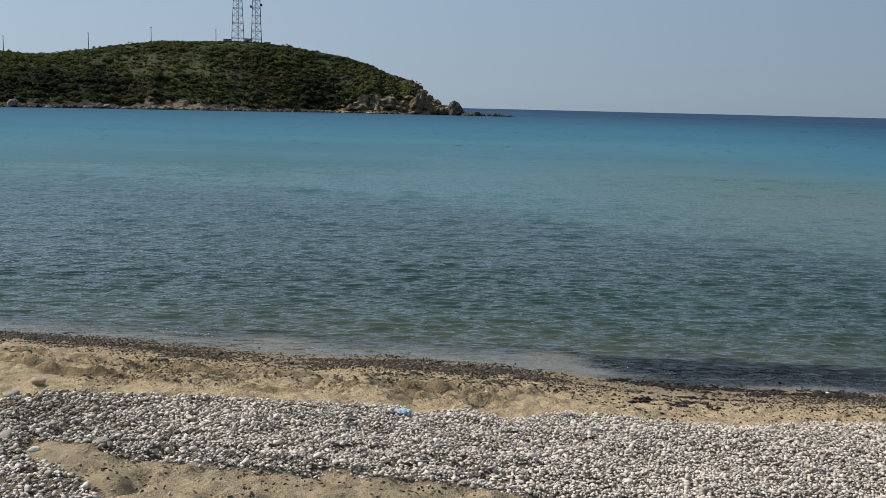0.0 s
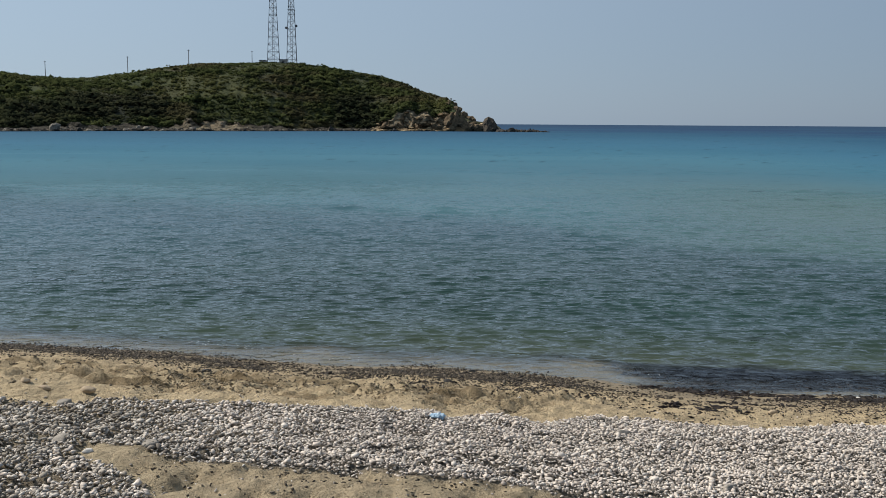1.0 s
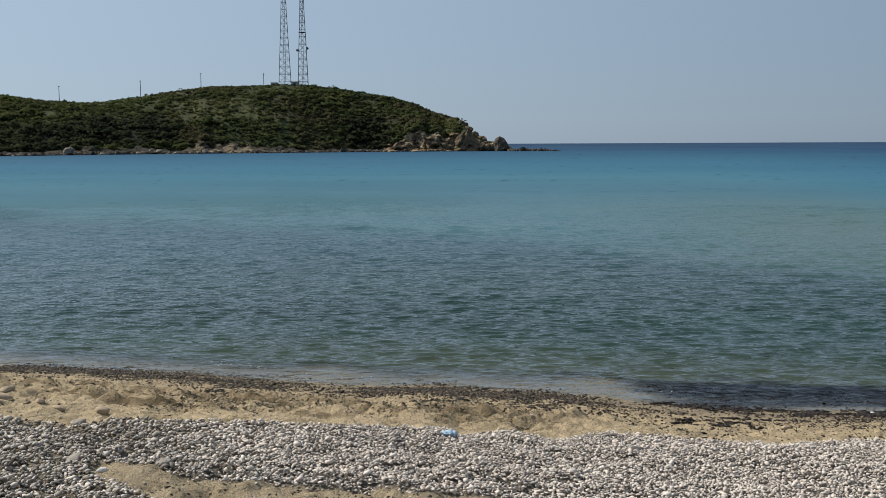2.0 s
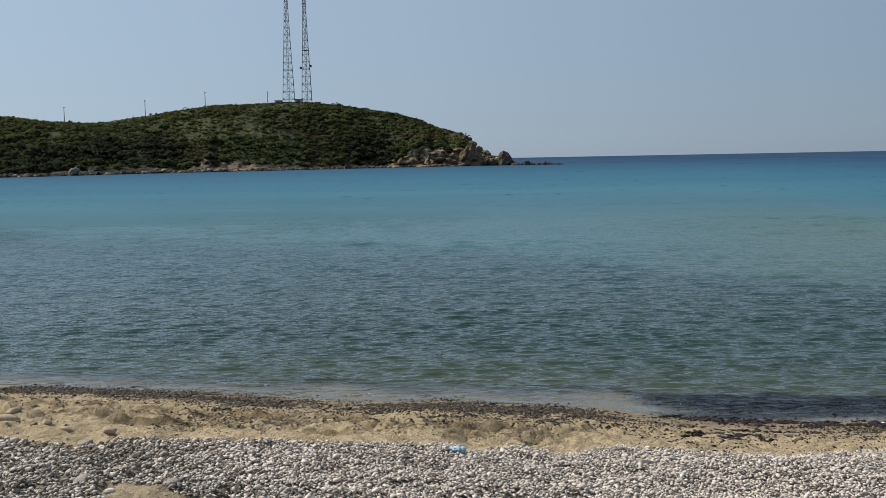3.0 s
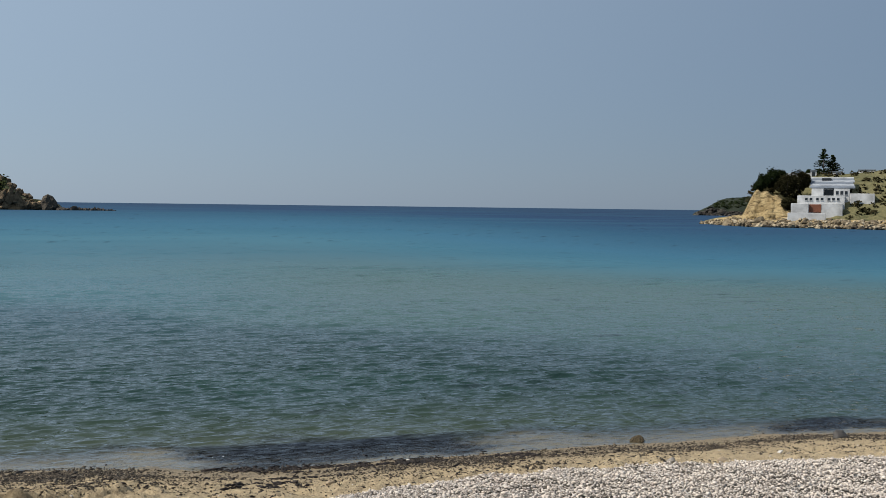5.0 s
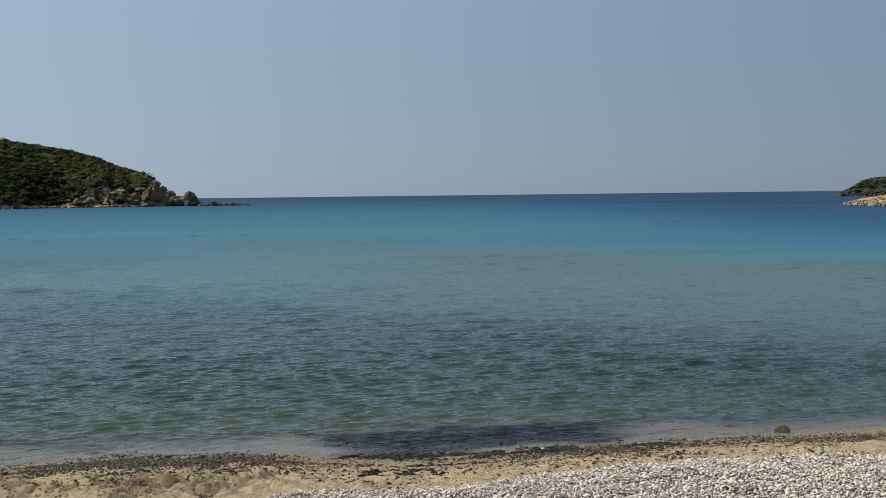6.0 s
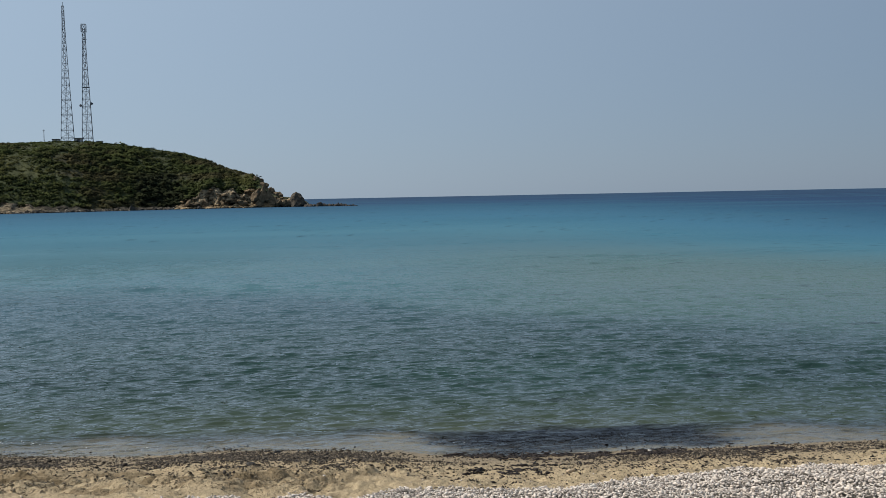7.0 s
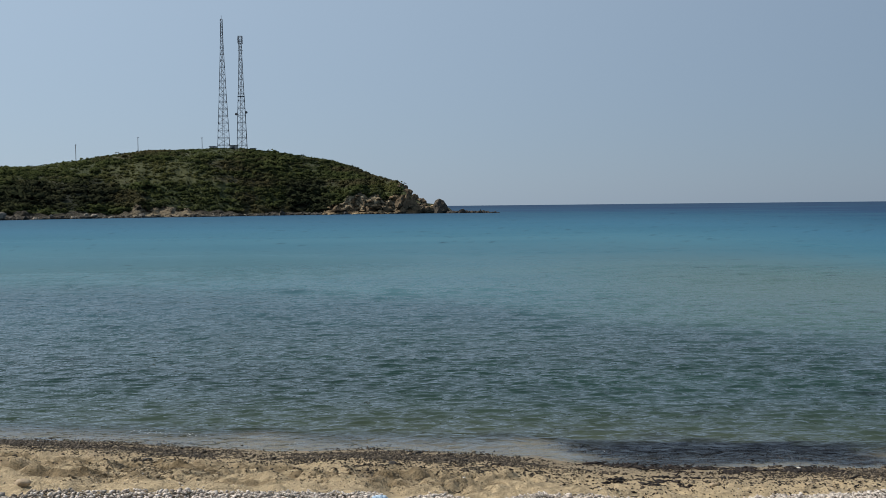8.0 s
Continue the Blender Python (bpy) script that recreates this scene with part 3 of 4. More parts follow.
        out.append(v * (1 + rough * bumpy[:, None] + rs.normal(0, rough * 0.25, (len(v), 1))))
    return np.array(out), f


def chips(kinds, rs):
    """Small angular eight-sided bits."""
    v = np.array([(1, 0, 0), (0, 1, 0), (-1, 0, 0), (0, -1, 0), (0, 0, 1), (0, 0, -1)], float)
    f = np.array([(0, 1, 4), (1, 2, 4), (2, 3, 4), (3, 0, 4), (1, 0, 5), (2, 1, 5), (3, 2, 5), (0, 3, 5)])
    return np.array([v * rs.uniform(0.8, 1.25, (6, 1)) + rs.normal(0, 0.15, (6, 3)) for _ in range(kinds)]), f


def sprigs(kinds, rs):
    """Small tufts of four leaves about a tip, open below."""
    v = np.array([(1, 0, -0.4), (0, 1, -0.4), (-1, 0, -0.4), (0, -1, -0.4), (0, 0, 0.9)], float)
    f = np.array([(0, 1, 4), (1, 2, 4), (2, 3, 4), (3, 0, 4)])
    return np.array([v * rs.uniform(0.8, 1.25, (5, 1)) + rs.normal(0, 0.18, (5, 3)) for _ in range(kinds)]), f


def scattered(name, places, sizes, shapes, faces, turns, rs, material, smooth=True):
    """Many small bodies as one mesh."""
    n = len(places)
    kind = rs.randint(0, len(shapes), n)
    v = np.einsum("nij,nkj->nki", turns, shapes[kind] * sizes[:, None, :]) + places[:, None, :]
    f = faces[None] + (np.arange(n) * shapes.shape[1])[:, None, None]
    return mesh_object(name, v.reshape(-1, 3), f.reshape(-1, 3), material, (), smooth)


def build_scrub(land, count, lo, hi, keep, size, seed, material, label, across=(0.10, 1.15), tall=(0.50, 0.80), sink=-0.1, leaves=30):
    """Low rounded shrubs over a headland, in drifts that run down the slope."""
    rs = np.random.RandomState(seed)
    a, v = rs.uniform(lo, hi, count * 3), rs.uniform(*across, count * 3)
    p, rocky = land.at(a, v)
    shaded_thicket, grassy = land.cover(a, p)
    dens = (0.85 + 0.6 * fractal(a * 4.5 + v * 16, v * 12 - a * 1.2, seed + 1, 5, 3)) * (1 - 0.35 * grassy)
    ok = (rs.uniform(0, 1, len(a)) < dens * keep(a, v)) & (rocky < 0.45) & (p[:, 2] > 0.8)
    p, v, shaded_thicket, grassy = p[ok][:count], v[ok][:count], shaded_thicket[ok][:count], grassy[ok][:count]
    n = len(p)
    w = size * np.exp(rs.normal(0, 0.38, n)) * (1 - 0.35 * grassy) * (1 + 0.25 * shaded_thicket) * (1 - 0.5 * smooth(v, 0.72, 0.95))
    dims = np.stack([w * rs.uniform(0.9, 1.5, n), w * rs.uniform(0.9, 1.3, n), w * rs.uniform(*tall, n)], -1)
    u = rs.normal(0, 1, (n, leaves, 3)) * (1, 1, 0.9) + (0, -0.5, 0.55)  # leaf clumps over the dome of each shrub
    u /= np.linalg.norm(u, axis=2, keepdims=True)
    u *= rs.uniform(0.75, 1.12, (n, leaves, 1)) * (1 + 0.25 * np.sin(u[..., :1] * 4 + rs.uniform(0, 6, (n, 1, 1))))
    at = (p[:, None] + u * dims[:, None]).reshape(-1, 3) + np.repeat(dims[:, 2:] * sink, leaves, 0) * (0, 0, 1)
    m = len(at)
    bits = np.repeat(w, leaves)[:, None] * rs.uniform(0.20, 0.40, (m, 3)) * (1.2, 1.0, 0.75)
    shapes, f = sprigs(24, rs)
    ob = scattered("scrub", at, bits, shapes, f, rotations(m, rs, 0.5), rs, material)
    # leaves face outwards from their shrub, so that it is lit as one soft body
    me, dome = ob.data, np.repeat((u / dims[:, None]).reshape(-1, 3), shapes.shape[1], 0)
    own = np.empty(len(me.vertices) * 3, np.float32)
    me.vertices.foreach_get("co", own)
    own = own.reshape(-1, 3) - np.repeat(at, shapes.shape[1], 0)
    facing = dome / np.linalg.norm(dome, axis=1, keepdims=True) + 0.45 * own / np.linalg.norm(own, axis=1, keepdims=True)
    me.normals_split_custom_set_from_vertices(facing / np.linalg.norm(facing, axis=1, keepdims=True))
    tone = np.repeat(rs.uniform(0, 1, n), leaves)
    for key, val in (("shaded_thicket", np.repeat(shaded_thicket, leaves)), ("grassy", np.repeat(grassy, leaves)), ("tone", tone)):
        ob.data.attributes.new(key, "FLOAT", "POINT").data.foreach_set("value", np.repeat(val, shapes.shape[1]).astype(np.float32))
    return tagged(ob, label, "shrubs", kind="stuff")


MAQUIS = lambda a, v: 0.6 + 0.4 * smooth(fractal(a, v * 6, 210, 3.2, 2), -0.35, 0.25)
build_scrub(hill, 7500, -33, -1.9, MAQUIS, 0.64, 500, M_SHRUB, "dense dark green maquis shrubs covering the hill", (0.10, 1.0), leaves=22)
build_scrub(hill, 9000, -33, -1.6, MAQUIS, 0.40, 505, M_SHRUB, "low green heath and grass tufts between the shrubs", (0.10, 1.02), leaves=8)
build_scrub(hill, 1500, -30, -2.2, lambda a, v: 0.9 * smooth(fractal(a, 0 * a, 215, 1.2, 3), -0.45, 0.3), 0.45, 510, M_RIDGE, "dark shrubs standing along the crest of the hill", (0.95, 1.02), (0.5, 0.9), 0.2, 16)
build_scrub(bluff, 700, 39.2, 60, lambda a, v: 0.9 + 0 * a, 0.40, 520, M_SHRUB_DRY, "dry low scrub on the bluff", (0.10, 1.15), (0.4, 0.6), 0.1, 16)
build_scrub(islet, 900, 37.3, 44, lambda a, v: 0.9 + 0 * a, 0.42, 540, M_RIDGE, "dark scrub on the far point", (0.3, 1.1), (0.4, 0.8), 0.2, 16)


# ---- rocks ----
def rocks(level, kinds, rs, least=0.55):
    """Angular rock bodies, each cut by a dozen random planes."""
    v, f = ico(level)
    out = []
    for _ in range(kinds):
        n = rs.normal(0, 1, (13, 3))
        n /= np.linalg.norm(n, axis=1, keepdims=True)
        d = rs.uniform(least, 1.0, 13)
        r = np.min(np.where(v @ n.T > 0.05, d / np.maximum(v @ n.T, 0.05), 9), axis=1)
        out.append(v * np.minimum(r, 1.25)[:, None] * (1 + rs.normal(0, 0.025, (len(v), 1))))
    return np.array(out), f


def rock_object(name, x, y, z, dims, seed, material, label, category, group="", level=3, turn=0.0, taper=0.0, least=0.74):
    rs = np.random.RandomState(seed)
    shape, f = rocks(level, 1, rs, least)
    v = shape[0] * np.array(dims) / 2
    v[:, :2] *= (1 - taper * v[:, 2:] / dims[2] * 2)
    v = v + 0.05 * np.mean(dims) * np.stack([fractal(v[:, 0] * 9 / dims[0], v[:, 2] * 9 / dims[2] + v[:, 1], seed + q, 2.0, 2) for q in range(3)], -1)
    ob = new(name, mesh_data(name, v, f, material, False))
    ob.location, ob.rotation_euler = (x, y, z), (0, 0, turn)
    return tagged(ob, label, category, group)


def bearing(az, d, z=0.0):
    return d * math.sin(radians(az)), d * math.cos(radians(az)), z


def build_shore_rocks(land, count, lo, hi, vmax, size, seed, material, label, high=(0.5, 1.0), tip=0.4, level=1):
    rs = np.random.RandomState(seed)
    a, v = rs.uniform(lo, hi, count), np.abs(rs.normal(0.0, vmax / 2, count))
    p, rocky = land.at(a, v)
    ok = rocky > 0.3
    p = p[ok]
    n = len(p)
    w = size * np.exp(rs.normal(0, 0.45, n))
    dims = np.stack([w * rs.uniform(0.8, 1.5, n), w * rs.uniform(0.8, 1.2, n), w * rs.uniform(*high, n)], -1) / 1.7
    shapes, f = rocks(level, 12, rs)
    kind = rs.randint(0, 12, n)
    v = np.einsum("nij,nkj->nki", rotations(n, rs, tip), shapes[kind] * dims[:, None, :]) + p[:, None, :]
    f = f[None] + (np.arange(n) * shapes.shape[1])[:, None, None]
    ob = mesh_object("shore_rocks", v.reshape(-1, 3), f.reshape(-1, 3), material, smooth=False)
    return tagged(ob, label, "rocks", kind="stuff")


def rock_material(name, a, b, c):
    s = Shade(name, 0.9, 0.2)
    col = s.ramp(s.island(), (0.0, a), (0.55, b), (1.0, c))
    n = s.noise(1.6, 7, 0.7)
    col = s.mix(s.span(n, 0.35, 0.7), s.mix(1.0, col, (0.45, 0.42, 0.40), "MULTIPLY"), col)
    return s.out(col, s.bump(n, 0.8, 0.35))


M_ROCK = rock_material("weathered_rock", (0.040, 0.035, 0.029), (0.095, 0.082, 0.066), (0.33, 0.30, 0.255))
M_CLIFF_ROCK = rock_material("tan_cliff_rock", (0.072, 0.052, 0.031), (0.225, 0.165, 0.095), (0.44, 0.335, 0.205))
M_CRAG = rock_material("brown_crag", (0.052, 0.041, 0.028), (0.102, 0.078, 0.049), (0.180, 0.136, 0.086))
M_STACK = rock_material("stack_rock", (0.075, 0.066, 0.053), (0.085, 0.073, 0.058), (0.10, 0.086, 0.068))
M_PALE_ROCK = rock_material("pale_rock", (0.10, 0.085, 0.06), (0.33, 0.27, 0.18), (0.52, 0.45, 0.33))
M_DARK_ROCK = rock_material("wet_dark_rock", (0.022, 0.021, 0.019), (0.046, 0.041, 0.036), (0.09, 0.08, 0.07))
build_shore_rocks(hill, 1500, -34, -6.2, 0.07, 0.42, 600, M_ROCK, "grey and brown boulders along the foot of the hill")
build_shore_rocks(hill, 900, -6.2, 0.7, 0.16, 0.78, 610, M_CLIFF_ROCK, "broken weathered rock of the low sea cliff", (0.3, 0.55), 0.15, 2)
build_shore_rocks(hill, 260, -34, 1.2, 0.012, 0.7, 620, M_DARK_ROCK, "dark wet rocks at the water line")
build_shore_rocks(bluff, 1800, 36.7, 52, 0.07, 0.30, 630, M_PALE_ROCK, "pale yellow boulders along the foot of the bluff", level=2)
build_shore_rocks(bluff, 300, 36.9, 52, 0.010, 0.28, 635, M_DARK_ROCK, "dark wet stones where the bluff meets the sea")
build_shore_rocks(islet, 260, 36.45, 41, 0.30, 1.2, 640, M_DARK_ROCK, "dark rocks round the far point")

x, y, z = bearing(0.50, 303)
rock_object("sea_rock", x, y, 1.4, (4.4, 4.2, 5.2), 19, M_STACK, "tall weathered rock standing at the end of the headland", "rock", taper=0.2)
for az, zz, w, h, sd_ in ((-1.75, 3.4, 3.0, 4.6, 11), (-1.45, 3.2, 3.2, 5.0, 12), (-1.15, 2.7, 3.0, 4.6, 1), (-0.88, 1.8, 2.6, 3.8, 2), (-0.60, 1.3, 2.8, 3.2, 3), (-0.30, 1.1, 2.6, 3.0, 4), (-0.02, 0.9, 2.6, 2.8, 5), (-1.6, 1.2, 2.6, 3.0, 6), (-2.6, 1.3, 3.4, 3.4, 7), (-3.6, 1.2, 3.2, 3.0, 8), (-4.6, 1.3, 3.0, 3.2, 9), (-5.5, 1.2, 2.6, 3.0, 10)):
    x, y, z = bearing(az, 303.5)
    rock_object("boulder", x, y, zz, (w, 3.0, h), 210 + sd_, M_CRAG, "broken brown rock at the foot of the sea cliff", "rock", "rocks of the cliff", 3, sd_, 0.12, 0.58)
crag = random.Random(7)
for k in range(16):  # broken rock down the seaward end of the ridge
    az = -1.95 + 0.1 * k + crag.uniform(-0.04, 0.04)
    p, _ = hill.at(np.array([az]), np.array([crag.uniform(0.35, 1.0)]))
    w = crag.uniform(1.6, 2.8)
    rock_object("boulder", float(p[0, 0]), float(p[0, 1]), float(p[0, 2]) - 0.1, (w, w, w * crag.uniform(0.8, 1.3)), 260 + k, M_CRAG, "jagged brown rock on the seaward end of the ridge", "rock", "rocks of the cliff", 2, k * 0.9, 0.15, 0.55)
reef = random.Random(12)
for k in range(21):
    az = 1.05 + 0.137 * k
    h = float(np.interp(az, (1.05, 1.5, 1.85, 2.1, 2.4, 2.7, 3.1, 3.5, 3.95), (1.8, 1.6, 2.7, 2.4, 1.3, 1.9, 1.3, 1.0, 0.6))) * reef.uniform(0.85, 1.15)
    x, y, z = bearing(az, 299 + reef.uniform(-0.6, 0.6))
    rock_object("reef_rock", x, y, 0.0, (reef.uniform(1.6, 2.6), 1.8, h), 31 + k, M_DARK_ROCK, "low dark reef rock awash in the sea", "rock", "reef off the headland", 2, k * 1.3, 0.2, 0.5)
for az, w, h, sd_ in ((-23.4, 2.8, 3.0, 1), (-19.1, 1.7, 1.6, 2), (-18.7, 1.5, 1.3, 3), (-20.9, 1.3, 1.1, 5), (-16.2, 1.6, 1.3, 6)):
    p, _ = hill.at(np.array([az]), np.array([0.02]))
    rock_object("boulder", float(p[0, 0]), float(p[0, 1]), float(p[0, 2]) + 0.4, (w, w * 0.8, h), 50 + sd_, M_ROCK, "pale grey boulder at the foot of the hill", "rock", "boulders under the hill", 2, sd_)


# ---- masts and poles on the hill ----
def hill_top(az, v=1.0):
    p, _ = hill.at(np.array([az]), np.array([v]))
    return Vector(p[0])


def lattice_mast(place, height, widths, bays, label):
    """A four-legged lattice tower; widths are (share of height, width) pairs."""
    mast = new("lattice_mast")
    mast.location = place
    tagged(mast, label, "radio mast", "masts on the hill")
    hs, ws = zip(*widths)
    half = lambda t: float(np.interp(t, hs, ws)) / 2
    turn = Matrix.Rotation(radians(12), 3, "Z")
    corner = lambda k, t: turn @ Vector((half(t) * (1, 1, -1, -1)[k], half(t) * (1, -1, -1, 1)[k], t * height))
    for k in range(4):
        bm = bmesh.new()
        for a, b in zip(hs[:-1], hs[1:]):
            bar(bm, corner(k, a), corner(k, b), 0.22)
        part("leg", bm, M_STEEL, mast)
    levels = [1 - (1 - q / bays) ** 1.12 for q in range(bays + 1)]
    for n, (a, b) in enumerate(zip(levels[:-1], levels[1:])):
        bm = bmesh.new()
        for k in range(4):
            bar(bm, corner(k, b), corner((k + 1) % 4, b), 0.10)
        part("ring", bm, M_STEEL, mast)
        bm = bmesh.new()
        for k in range(4):
            bar(bm, corner(k, a), corner((k + 1) % 4, b), 0.06)
            bar(bm, corner((k + 1) % 4, a), corner(k, b), 0.06)
        part("brace", bm, M_STEEL, mast)
    bm = bmesh.new()
    for dx in (-0.25, 0.25):
        bar(bm, (dx, 0, 0), (dx, 0, height * 0.97), 0.12)
    for q in range(int(height / 0.8)):
        bar(bm, (-0.25, 0, q * 0.8), (0.25, 0, q * 0.8), 0.05)
    part("ladder", bm, M_STEEL, mast)
    return mast


def dish(mast, x, z, r):
    bm = bmesh.new()
    bmesh.ops.create_cone(bm, cap_ends=True, segments=14, radius1=r, radius2=r * 0.75, depth=r * 0.8, matrix=Matrix.Translation((x, -0.2, z)) @ Matrix.Rotation(radians(70), 4, "X"))
    bar(bm, (x, 0, z), (x * 0.75, 0, z), 0.1)
    part("dish", bm, M_STEEL, mast, "grey drum antenna on a bracket")


tall = lattice_mast(hill_top(-11.72) - Vector((0, 0, 1.15)), 44.6, ((0, 4.2), (0.2, 3.4), (0.45, 2.3), (0.75, 1.2), (0.9, 0.75), (1, 0.7)), 20, "tall tapering grey steel lattice mast on the hilltop")
bm = bmesh.new()
bar(bm, (0, 0, 44.6), (0, 0, 46.0), 0.14, 6)
bar(bm, (-0.4, 0, 44.8), (0.4, 0, 44.8), 0.1)
part("whip_antenna", bm, M_STEEL, tall)
short = lattice_mast(hill_top(-10.71) - Vector((0, 0, 1.15)), 39.4, ((0, 3.5), (0.35, 2.5), (0.6, 1.6), (0.85, 1.0), (1, 0.95)), 17, "grey steel lattice mast with drum antennas and a head frame")
for z in (34.6, 37.0, 39.4):
    bm = bmesh.new()
    for k in range(4):
        c = [Vector((0.72 * (1, 1, -1, -1)[q % 4], 0.72 * (1, -1, -1, 1)[q % 4], z)) for q in (k, k + 1)]
        bar(bm, c[0], c[1], 0.09)
    part("head_frame", bm, M_STEEL, short)
for k in range(4):
    bm = bmesh.new()
    block(bm, *[q + 0.72 * (1, 1, -1, -1)[k] for q in (-0.06, 0.06)], *[q + 0.72 * (1, -1, -1, 1)[k] for q in (-0.05, 0.05)], 36.9, 39.2)
    part("panel_antenna", bm, M_STEEL, short)
dish(short, -1.75, 13.2, 0.45)
dish(short, 1.65, 13.8, 0.45)
bm = bmesh.new()
block(bm, -1.1, 1.1, -1.1, 1.1, 19.0, 19.12)
part("platform", bm, M_STEEL, short)


def cabin(az, w, h):
    c = new("equipment_cabin")
    c.location = hill_top(az, 0.97) - Vector((0, 0, 0.55))
    tagged(c, "small grey equipment cabin beside the masts", "cabin", "cabins by the masts")
    bm = bmesh.new()
    block(bm, -w / 2, w / 2, -1, 1, -0.5, h)
    part("wall", bm, M_CABIN, c)
    bm = bmesh.new()
    block(bm, -w / 2 - 0.15, w / 2 + 0.15, -1.15, 1.15, h, h + 0.18)
    part("roof", bm, M_STEEL, c)
    bm = bmesh.new()
    block(bm, -0.4, 0.4, -1.03, -0.99, -0.2, h - 0.25)
    part("door", bm, M_STEEL, c)


M_CABIN = plain("cabin_paint", (0.28, 0.29, 0.28), 0.7)
cabin(-11.15, 2.2, 1.7)
cabin(-12.3, 2.0, 1.2)
cabin(-10.1, 1.6, 1.0)

for az, el in ((-23.72, 3.14), (-19.55, 3.49), (-16.33, 3.93), (-12.90, 3.94)):
    base = hill_top(az, 1.02)
    top = EYE + math.hypot(base.x, base.y) * math.tan(radians(el))
    pole = new("utility_pole")
    pole.location = base - Vector((0, 0, 0.5))
    tagged(pole, "thin dark wooden utility pole on the hill crest", "utility pole", "poles along the crest")
    h = top - base.z + 0.5
    bm = bmesh.new()
    bmesh.ops.create_cone(bm, cap_ends=True, segments=8, radius1=0.12, radius2=0.08, depth=h, matrix=Matrix.Translation((0, 0, h / 2)))
    part("shaft", bm, M_WOOD, pole)
    bm = bmesh.new()
    bar(bm, (-0.3, 0, h - 0.3), (0.3, 0, h - 0.3), 0.07)
    part("crossarm", bm, M_WOOD, pole)
    for dx in (-0.26, 0.26):
        bm = bmesh.new()
        bmesh.ops.create_cone(bm, cap_ends=True, segments=6, radius1=0.07, radius2=0.05, depth=0.2, matrix=Matrix.Translation((dx, 0, h - 0.22)))
        part("insulator", bm, M_STEEL, pole)


# ---- buildings and tree on the bluff ----
AXIS = 42.6  # bearing of the terrace's middle
b_turn = pose(*bearing(AXIS, 150), 0, 0, -AXIS)
M_DOOR = plain("rust_red_door", (0.16, 0.06, 0.035), 0.7, 0.25, 2.0)
M_DARK_FILL = plain("dark_pane_and_opening", (0.02, 0.024, 0.03), 0.15, 0.1)
M_ROOF = plain("bleached_roof", (0.135, 0.155, 0.185), 0.75, 0.3, 0.9)


M_ROOF_PALE = plain("pale_roof", (0.26, 0.28, 0.31), 0.75, 0.3, 0.9)


def terrace_building():
    """White terraces stepping up the slope; x along the front, y away from the sea, z from sea level."""
    house = new("terraced_building")
    house.matrix_world = b_turn
    tagged(house, "white terraced building stepping up the sandy slope", "building")

    def slab(name, mat, x0, x1, y0, y1, z0, z1, label="", bevel=0.04):
        bm = bmesh.new()
        block(bm, x0, x1, y0, y1, z0, z1)
        bmesh.ops.bevel(bm, geom=bm.edges[:], offset=bevel, segments=1, affect="EDGES")
        return part(name, bm, mat, house, label)

    def window(x0, x1, y0, y1, z0, z1):
        w = slab("window", M_WHITE, x0 - 0.05, x1 + 0.05, y0 + 0.03, y1, z0 - 0.05, z1 + 0.05, "", 0.01)
        bm = bmesh.new()
        block(bm, x0, x1, y0, y0 + 0.026, z0, z1)
        part("pane", bm, M_DARK_FILL, w, "dark glass pane")
        bm = bmesh.new()
        block(bm, x0 - 0.07, x1 + 0.07, y0 - 0.05, y0 + 0.026, z0 - 0.09, z0 - 0.053)
        part("sill", bm, M_WHITE, w)

    slab("wall", M_WHITE, -3.4, 1.7, -0.3, 0.3, 0.6, 2.15, "low white terrace wall")
    slab("wall", M_WHITE, -3.0, -0.62, 1.0, 3.0, 1.4, 3.5)
    slab("wall", M_WHITE, 1.12, 3.9, 1.0, 3.0, 1.4, 3.55)
    slab("wall", M_WHITE, -0.62, 1.12, 1.5, 3.0, 1.4, 3.45)
    slab("door", M_DOOR, -0.55, 1.05, 1.40, 1.48, 2.2, 3.38, "rust red double door")
    front = slab("wall", M_WHITE, -2.2, 4.2, 3.02, 5.0, 2.0, 4.65)
    for q in range(7):
        x = -1.15 + q * 0.62 + (0.25 if q > 1 else 0) + (0.3 if q > 3 else 0)
        window(x, x + 0.34, 2.98, 3.05, 3.98, 4.32)
    slab("wall", M_WHITE, -0.3, 1.35, 5.02, 7.5, 3.0, 5.75)
    slab("wall", M_WHITE, 2.75, 4.9, 5.02, 7.5, 3.0, 5.75)
    slab("wall", M_WHITE, 1.35, 2.75, 5.9, 7.5, 3.0, 5.7)
    # thin dark panel puts the shade inside the opening into colour
    slab("doorway", M_DARK_FILL, 1.45, 2.65, 5.82, 5.88, 4.5, 5.55, "dark panel standing for the shade in an open doorway")
    for x in (3.0, 3.6, 4.2):
        window(x, x + 0.36, 4.97, 5.04, 4.85, 5.35)
    roof = new("roof")
    roof.parent = house
    for k in range(5):  # bleached sheets, each lapping over the one below
        bm = bmesh.new()
        block(bm, -0.6 + 0.12 * (k % 2), 5.6 - 0.1 * (k % 3), 5.0 + 1.12 * k, 6.24 + 1.12 * k, 5.74, 5.86)
        for v in bm.verts:
            v.co.z += (v.co.y - 5.0) * 0.235 + 0.05 * k
        part("roof_sheet", bm, (M_ROOF, M_ROOF_PALE)[k % 2], roof, ("bleached grey roofing sheet", "pale grey roofing sheet")[k % 2])
    slab("parapet", M_WHITE, -0.6, 5.6, 10.5, 10.8, 6.6, 7.55)
    slab("wall", M_WHITE, 4.95, 8.2, 4.5, 7.5, 2.6, 5.0, "white side wing")
